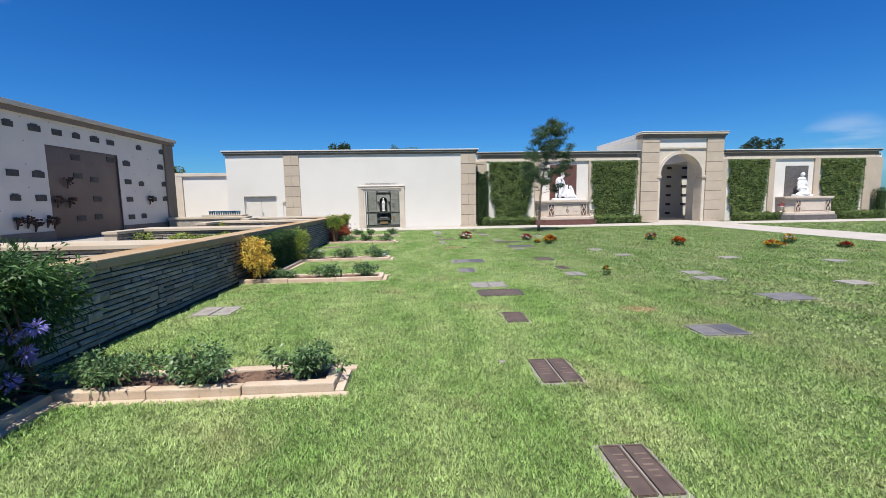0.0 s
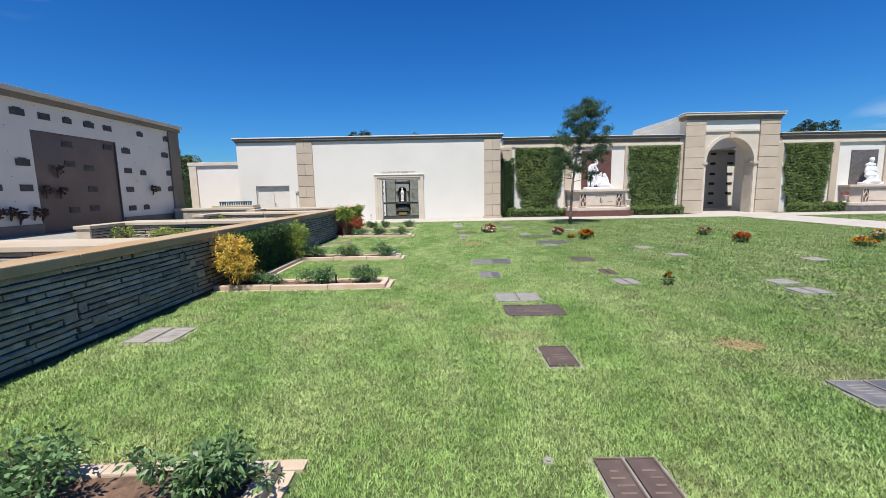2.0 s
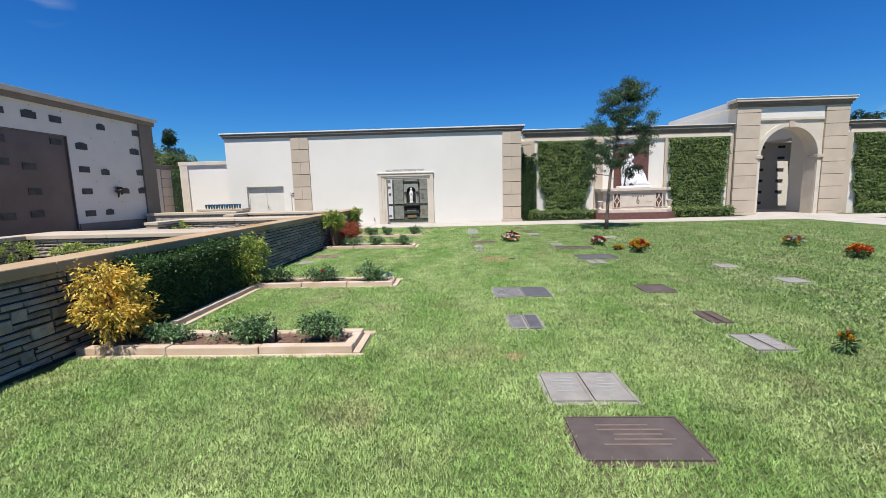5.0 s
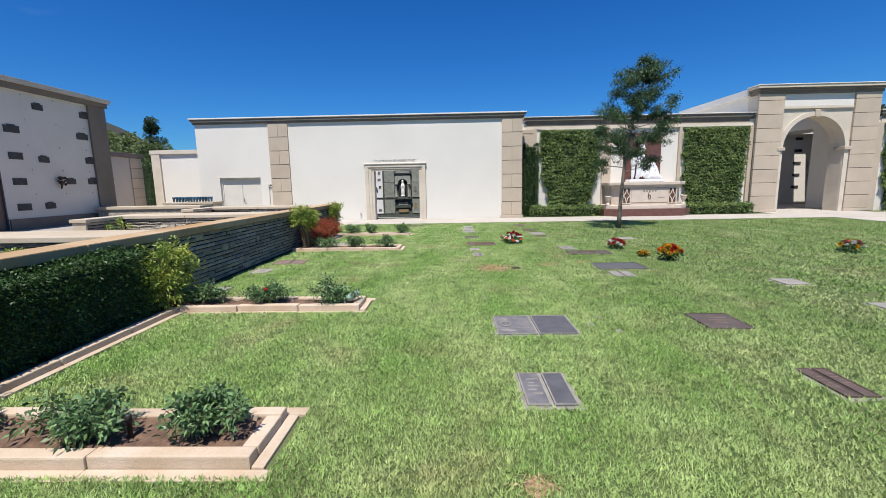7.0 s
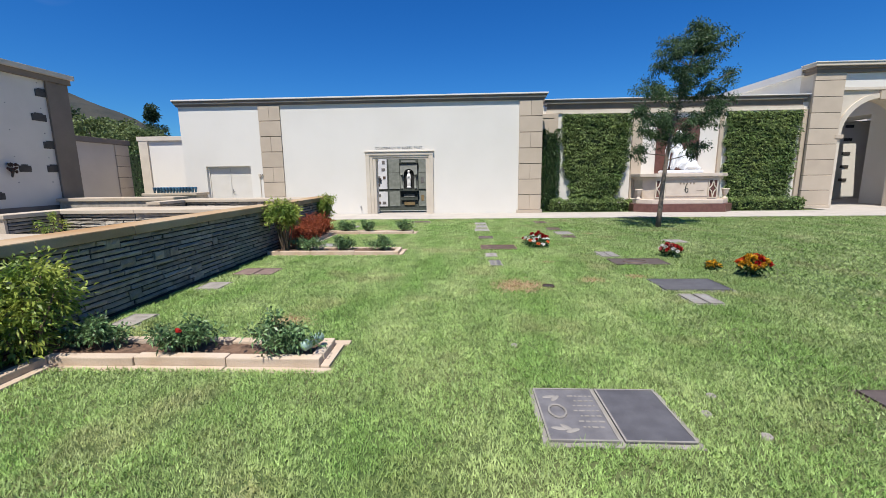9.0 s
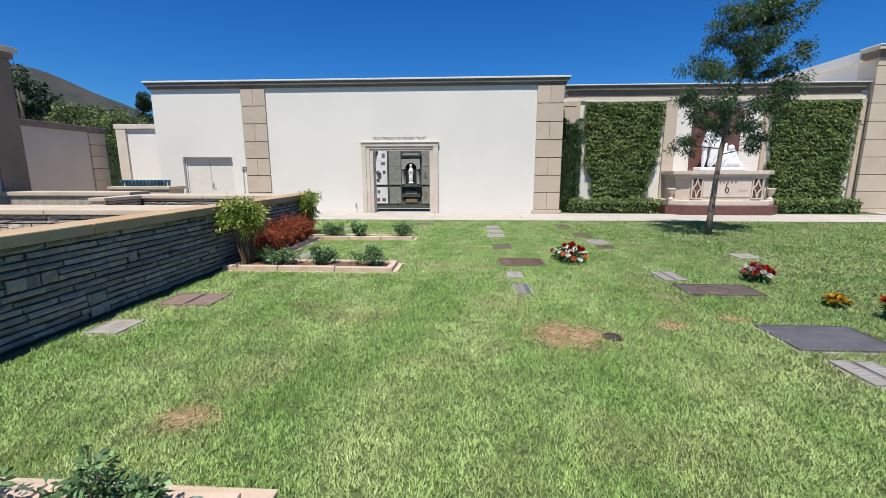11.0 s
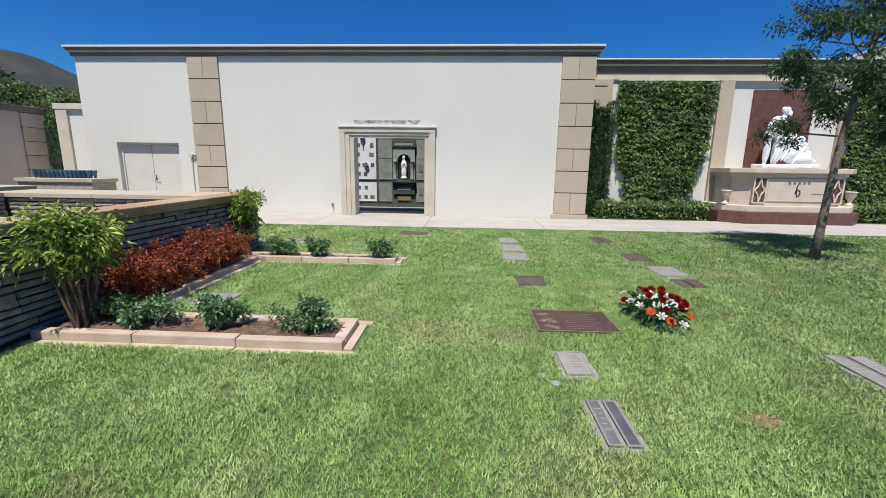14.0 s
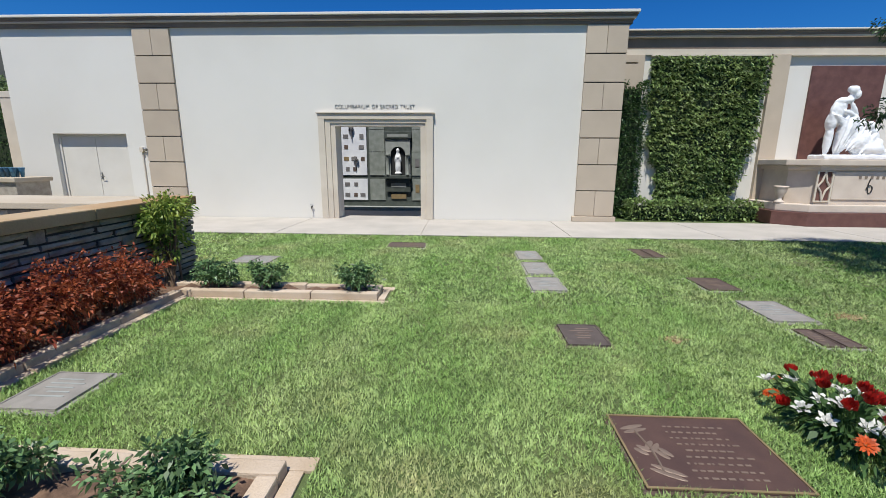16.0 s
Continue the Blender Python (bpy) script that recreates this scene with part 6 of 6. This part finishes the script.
def petals(c, up, kind, g3):
    """The petals of one head as a mesh: a cupped rose, a splayed lily or a flat daisy."""
    up = unit(np.array([up]))[0]
    u = unit(np.cross(up, (0.3, 0.9, 0.2))[None])[0]
    w = np.cross(up, u)
    rows = {"rose": [(5, 0.012, 0.044, 0.028, 0.12), (6, 0.02, 0.046, 0.033, 0.3), (7, 0.026, 0.04, 0.036, 0.5)], "lily": [(6, 0.008, 0.062, 0.026, 1.2), (6, 0.006, 0.046, 0.022, 0.6)], "daisy": [(17, 0.012, 0.048, 0.014, 2.6), (14, 0.01, 0.04, 0.014, 1.4), (9, 0.004, 0.022, 0.014, 0.6)]}[kind]
    out = []
    for n, r, ln, wd, splay in rows:
        for i in range(n):
            t = i * math.tau / n + g3.uniform(-0.15, 0.15)
            o = math.cos(t) * u + math.sin(t) * w
            s = np.cross(up, o)
            d = (o * splay + up) / math.hypot(splay, 1.0)
            b = np.array(c) + o * r * 0.6
            m = b + d * ln * 0.55 + o * r * 0.3
            tip = b + d * ln * g3.uniform(0.85, 1.1) + (up * 0.012 if kind == "rose" else -up * 0.01)
            out.append(np.stack([b, m + s * wd / 2 + up * 0.004, tip, m - s * wd / 2 + up * 0.004]))
    return np.array(out)


ob = thing("flower_bouquet", "long loose bouquet of red roses, white lilies and orange daisies", "flowers", (1.9, 17.9, 0.0), "grave flowers")
g3 = np.random.default_rng(301)
spots = []
while len(spots) < 44:
    q = g3.uniform(-1, 1, 2)
    if q @ q < 1 and all(math.hypot((q[0] - p[0]) * 0.3, (q[1] - p[1]) * 0.5) > 0.066 for p in spots):
        spots.append(q)
pp, dd = ball_points(g3, 620, (1.94, 17.9, 0.1), (0.25, 0.42, 0.11), 0.1)
pp[:, 2] = np.maximum(pp[:, 2], 0.015)
tagged(add_mesh("greenery", leaves("greenery", pp, dd, 0.085, 0.032, GREENERY, g3), ob), kind="stuff")
for i, q in enumerate(spots):
    edge = math.hypot(*q)
    kind = "daisy" if edge > 0.7 and i % 3 == 1 else ("rose", "lily", "lily", "rose", "lily")[i % 5]
    c = (1.94 + 0.27 * q[0], 17.9 + 0.46 * q[1], 0.2 - 0.1 * edge * edge + g3.uniform(-0.03, 0.05) + (0.05 if kind == "rose" else 0.0))
    mat = {"daisy": OB, "rose": RB, "lily": WB}[kind]
    head = add_mesh("flower_head", quads_mesh("flower_head", petals(c, (0.5 * q[0], 0.6 * q[1] - 0.25, 0.9), kind, g3), mat), ob, {"daisy": "orange daisy head", "rose": "dark red rose head", "lily": "white lily head"}[kind])
    part("stalk", tube(bmesh.new(), [(1.94 + 0.1 * q[0], 17.9 + 0.25 * q[1], 0.0), c], [0.004, 0.003], 4), GREENERY, ob)
bouquet(4.25, 16.6, 0.2, 0.22, [RB, PB, RB, WB], 24, "low bouquet of red and pale pink flowers on the lawn", 302)
bouquet(4.7, 15.0, 0.21, 0.3, [YB, OB, RB, YB, YB], 30, "bouquet of orange, red and yellow flowers on the lawn", 303, 0.05)
bouquet(4.4, 15.5, 0.12, 0.1, [YB], 8, "small spray of fallen yellow flowers on the lawn", 304)
bouquet(8.9, 15.7, 0.23, 0.24, [WB, YB, PB], 20, "faded bouquet of pale mixed flowers on the lawn", 305)
bouquet(8.73, 13.7, 0.21, 0.27, [OB, YB, OB], 24, "bouquet of bright orange flowers on the lawn", 306)
bouquet(11.05, 12.5, 0.28, 0.2, [YB, OB, YB], 20, "bouquet of yellow flowers on the lawn", 307)
bouquet(12.55, 13.6, 0.2, 0.26, [WB, YB], 14, "small bouquet of white and yellow flowers on the lawn", 308)
bouquet(13.0, 12.1, 0.18, 0.14, [OB, RB], 12, "small bunch of orange flowers on the lawn", 309)
bouquet(3.9, 8.55, 0.06, 0.2, [OB, YB], 4, "small dark wilted posy with an orange bloom", 310, 0.035)

# ---- turf ----
GRASS = leafy("grass_blade", (0.25, 0.385, 0.107), (0.455, 0.53, 0.225), 0.45, 0.25, 0.9, 0.42, 0.36, 0.72, (1.5, 0.6, 1.0), 9.0)


def weathered(m, dry, patch_scale, tuft_scale):
    """Adds dry brownish patches, darker and lighter tufts and falloff to a leaf surface."""
    n, l = m.node_tree.nodes, m.node_tree.links
    hs = next(k for k in n if k.type == "HUE_SAT")
    old = hs.inputs["Color"].links[0].from_socket
    geo = next(k for k in n if k.type == "NEW_GEOMETRY")
    patch, tuft, rg, mx, val, mul = (n.new("ShaderNode" + k) for k in ("TexNoise", "TexNoise", "MapRange", "Mix", "MapRange", "Math"))
    patch.inputs["Scale"].default_value, patch.inputs["Detail"].default_value = patch_scale, 5
    tuft.inputs["Scale"].default_value, tuft.inputs["Detail"].default_value = tuft_scale, 3
    for t in (patch, tuft):
        l.new(geo.outputs["Position"], t.inputs["Vector"])
    rg.inputs["From Min"].default_value, rg.inputs["From Max"].default_value, rg.inputs["To Max"].default_value = 0.56, 0.74, 0.6
    l.new(patch.outputs["Fac"], rg.inputs["Value"])
    mx.data_type = "RGBA"
    mx.inputs[7].default_value = (*dry, 1)
    l.new(old, mx.inputs[6])
    l.new(rg.outputs["Result"], mx.inputs[0])
    l.new(mx.outputs[2], hs.inputs["Color"])
    val.inputs["From Min"].default_value, val.inputs["From Max"].default_value = 0.3, 0.7
    val.inputs["To Min"].default_value, val.inputs["To Max"].default_value = 0.72, 1.3
    l.new(tuft.outputs["Fac"], val.inputs["Value"])
    mul.operation = "MULTIPLY"
    l.new(hs.inputs["Value"].links[0].from_socket, mul.inputs[0])
    l.new(val.outputs["Result"], mul.inputs[1])
    clump, rough_val, mul2 = n.new("ShaderNodeTexNoise"), n.new("ShaderNodeMapRange"), n.new("ShaderNodeMath")
    clump.inputs["Scale"].default_value, clump.inputs["Detail"].default_value = 3.4, 9
    clump.inputs["Roughness"].default_value = 0.72
    l.new(geo.outputs["Position"], clump.inputs["Vector"])
    rough_val.inputs["From Min"].default_value, rough_val.inputs["From Max"].default_value = 0.34, 0.66
    rough_val.inputs["To Min"].default_value, rough_val.inputs["To Max"].default_value = 0.72, 1.28
    l.new(clump.outputs["Fac"], rough_val.inputs["Value"])
    mul2.operation = "MULTIPLY"
    l.new(mul.outputs[0], mul2.inputs[0])
    l.new(rough_val.outputs["Result"], mul2.inputs[1])
    mul = mul2
    # turf trodden pale along the rows, deeper green eastward, with lens falloff painted in
    axes, sway, lush_falloff = n.new("ShaderNodeSeparateXYZ"), n.new("ShaderNodeMath"), n.new("ShaderNodeMapRange")
    l.new(geo.outputs["Position"], axes.inputs[0])
    sway.operation = "MULTIPLY_ADD"
    sway.inputs[1].default_value = 4.0
    l.new(patch.outputs["Fac"], sway.inputs[0])
    l.new(axes.outputs["X"], sway.inputs[2])
    lush_falloff.inputs["From Min"].default_value, lush_falloff.inputs["From Max"].default_value = 3.4, 6.8
    lush_falloff.inputs["To Min"].default_value, lush_falloff.inputs["To Max"].default_value = 1.08, 0.84
    l.new(sway.outputs[0], lush_falloff.inputs["Value"])
    deep = n.new("ShaderNodeMath")
    deep.operation = "MULTIPLY"
    l.new(mul.outputs[0], deep.inputs[0])
    l.new(lush_falloff.outputs["Result"], deep.inputs[1])
    l.new(deep.outputs[0], hs.inputs["Value"])


weathered(GRASS, (0.46, 0.37, 0.21), 0.9, 60.0)
g = np.random.default_rng(77)
SOILS = [(1.12, 14.46, 0.33, 0.33), (0.81, 8.57, 0.1, 0.08), (2.25, 14.78, 0.17, 0.13), (2.98, 15.0, 0.14, 0.1), (-1.6, 12.94, 0.2, 0.14), (1.87, 16.12, 0.1, 0.07), (1.65, 19.18, 0.08, 0.07), (3.65, 19.84, 0.13, 0.08), (3.2, 5.84, 0.22, 0.15)]
DRY = leafy("dry_thatch", (0.58, 0.42, 0.25), (0.42, 0.28, 0.15), 0.8, 0.15, 6, 0.6)
TAN = material("dry_tan_soil", (0.36, 0.245, 0.15), (0.24, 0.15, 0.09), 0.95, 16, 80, 0.8, mix=0.4, bump_scale=45)
for cx, cy, rx, ry in SOILS:
    sp = thing("bare_patch", "patch of bare tan soil with dry thatch in the lawn", "soil patch", (cx, cy, 0), "bare lawn patches")
    b = bmesh.new()
    ring = [b.verts.new((cx + rx * 0.85 * math.cos(t) * (1 + 0.28 * math.sin(3 * t + 1)), cy + ry * 0.85 * math.sin(t) * (1 + 0.25 * math.cos(4 * t)), -0.026)) for t in [k * math.tau / 28 for k in range(28)]]
    mid = b.verts.new((cx, cy, -0.012))
    for i in range(28):
        b.faces.new((ring[i - 1], ring[i], mid))
    part("soil", b, TAN, sp)
    n = int(34000 * rx * ry)
    q = g.normal(size=(n, 2)) * (rx * 0.62, ry * 0.62)
    pp = np.stack([cx + q[:, 0], cy + q[:, 1], np.full(n, -0.012)], 1)
    tagged(add_mesh("thatch", leaves("thatch", pp, g.normal(size=(n, 3)) * (1, 1, 0.22), 0.042, 0.005, DRY, g, 0.1), sp), kind="stuff")


def blades(tufts, each, x0, x1, y0, y1, length, width, name, label):
    """Tufts of drooping grass blades over a stretch of lawn, left out where stones, beds and paths lie."""
    tx, ty = np.repeat(g.uniform(x0, x1, tufts), each), np.repeat(g.uniform(y0, y1, tufts), each)
    count = len(tx)
    x, y = tx + g.normal(size=count) * length * 0.3, ty + g.normal(size=count) * length * 0.3
    keep = (x > WX + 0.1 + 0.08 * np.sin(y * 7)) | (y > WEND + 0.1)
    keep &= (y < 24.02) & (y > -13.95)
    for a, b2, c, d in MARKS:
        creep = 0.016 + 0.02 * np.sin(x * 19 + y * 7) * np.sin(y * 23 - x * 5)
        keep &= ~((x > a + creep) & (x < b2 - creep) & (y > c + creep) & (y < d - creep))
    for a, b2, c, d in BEDS:
        keep &= ~((x > a) & (x < b2 - 0.035) & (y > c + 0.075) & (y < d))
    for cx, cy, rx, ry in SOILS:
        if rx:
            rr2 = ((x - cx) / rx) ** 2 + ((y - cy) / ry) ** 2
            keep &= (rr2 > 1.0 + 1.1 * np.sin(x * 17 + 2 * np.sin(y * 9)) * np.sin(y * 14 + 1)) | (g.random(count) < (0.2 if rx > 0.3 else 0.55))
    keep &= ~((x > 15.78) & (x < 18.82))
    tall = np.repeat(g.uniform(0.6, 1.35, tufts), each)[keep]
    turn = np.repeat(g.uniform(0, math.tau, tufts), each)[keep]
    x, y = x[keep], y[keep]
    n = len(x)
    ln = (length * tall * g.uniform(0.7, 1.2, n))[:, None]
    a = turn + g.normal(size=n) * 1.1
    out = np.stack([np.cos(a), np.sin(a), 0 * a], 1)
    lean = g.uniform(0.3, 1.2, n)[:, None]
    t = a + g.uniform(0.5, 2.6, n)
    side = np.stack([np.cos(t), np.sin(t), g.normal(size=n) * 0.3], 1)
    w = (width * g.uniform(0.7, 1.3, n))[:, None]
    low = g.uniform(-0.034, -0.018, n)
    base = np.stack([x, y, low], 1)
    tip = base + unit(out * lean + np.array((0.0, 0.0, 1.0))) * ln
    v = np.stack([base - side * w / 2, base + side * w / 2, tip], 1)
    o = new(name, quads_mesh(name, v, GRASS, 3))
    tagged(o, label, "grass", "", "stuff")


blades(345000, 4, -2.6, 2.6, 1.3, 20.0, 0.032, 0.0068, "grass", "short green turf with paler dry streaks")
blades(62000, 3, -3.7, -2.6, 1.3, 20.0, 0.034, 0.009, "grass_wall_side", "short green turf along the stone wall")
blades(95000, 3, 2.6, 4.8, 1.3, 20.0, 0.034, 0.0095, "grass_row_side", "short green turf between the rows of markers")
blades(52000, 3, -4.0, 4.8, 20.0, 24.0, 0.034, 0.013, "grass_far", "short green turf beside the footpath")
blades(120000, 3, 4.8, 15.8, 1.3, 24.0, 0.038, 0.02, "grass_side", "short green turf among the grave markers")
blades(20000, 3, 18.8, 32.0, 4.0, 24.0, 0.05, 0.04, "grass_beyond", "short green turf beyond the side path")
blades(20000, 3, -3.7, 15.8, -14.0, 1.3, 0.06, 0.05, "grass_behind", "short green turf at the start of the lawn")
blades(10000, 3, -11.5, -4.0, 21.3, 24.0, 0.04, 0.022, "grass_corner", "short green turf past the end of the stone wall")

# longer uncut tufts round the edges of the markers
px, py = [], []
for a, b2, c, d in MARKS:
    if b2 - a > 0.2:
        n = int(170 * (b2 - a + d - c))
        along, side4 = g.random(n), g.integers(0, 4, n)
        px.append(np.select([side4 == 0, side4 == 1], [np.full(n, a), np.full(n, b2)], a + (b2 - a) * along))
        py.append(np.select([side4 == 2, side4 == 3], [np.full(n, c), np.full(n, d)], c + (d - c) * along))
px, py = np.concatenate(px), np.concatenate(py)
n = len(px)
px, py = px + g.normal(size=n) * 0.018, py + g.normal(size=n) * 0.018
turn = g.uniform(0, math.tau, n)
out = np.stack([np.cos(turn), np.sin(turn), 0 * turn], 1)
side = np.stack([-np.sin(turn), np.cos(turn), 0 * turn], 1) * (0.004 * g.uniform(0.7, 1.4, n))[:, None]
base = np.stack([px, py, np.full(n, -0.03)], 1)
tip = base + unit(out * g.uniform(0.2, 1.3, n)[:, None] + np.array((0.0, 0.0, 1.0))) * (0.055 * g.uniform(0.6, 1.25, n))[:, None]
tagged(new("grass_edging", quads_mesh("grass_edging", np.stack([base - side, base + side, tip], 1), GRASS, 3)), "longer uncut grass round the grave markers", "grass", "", "stuff")
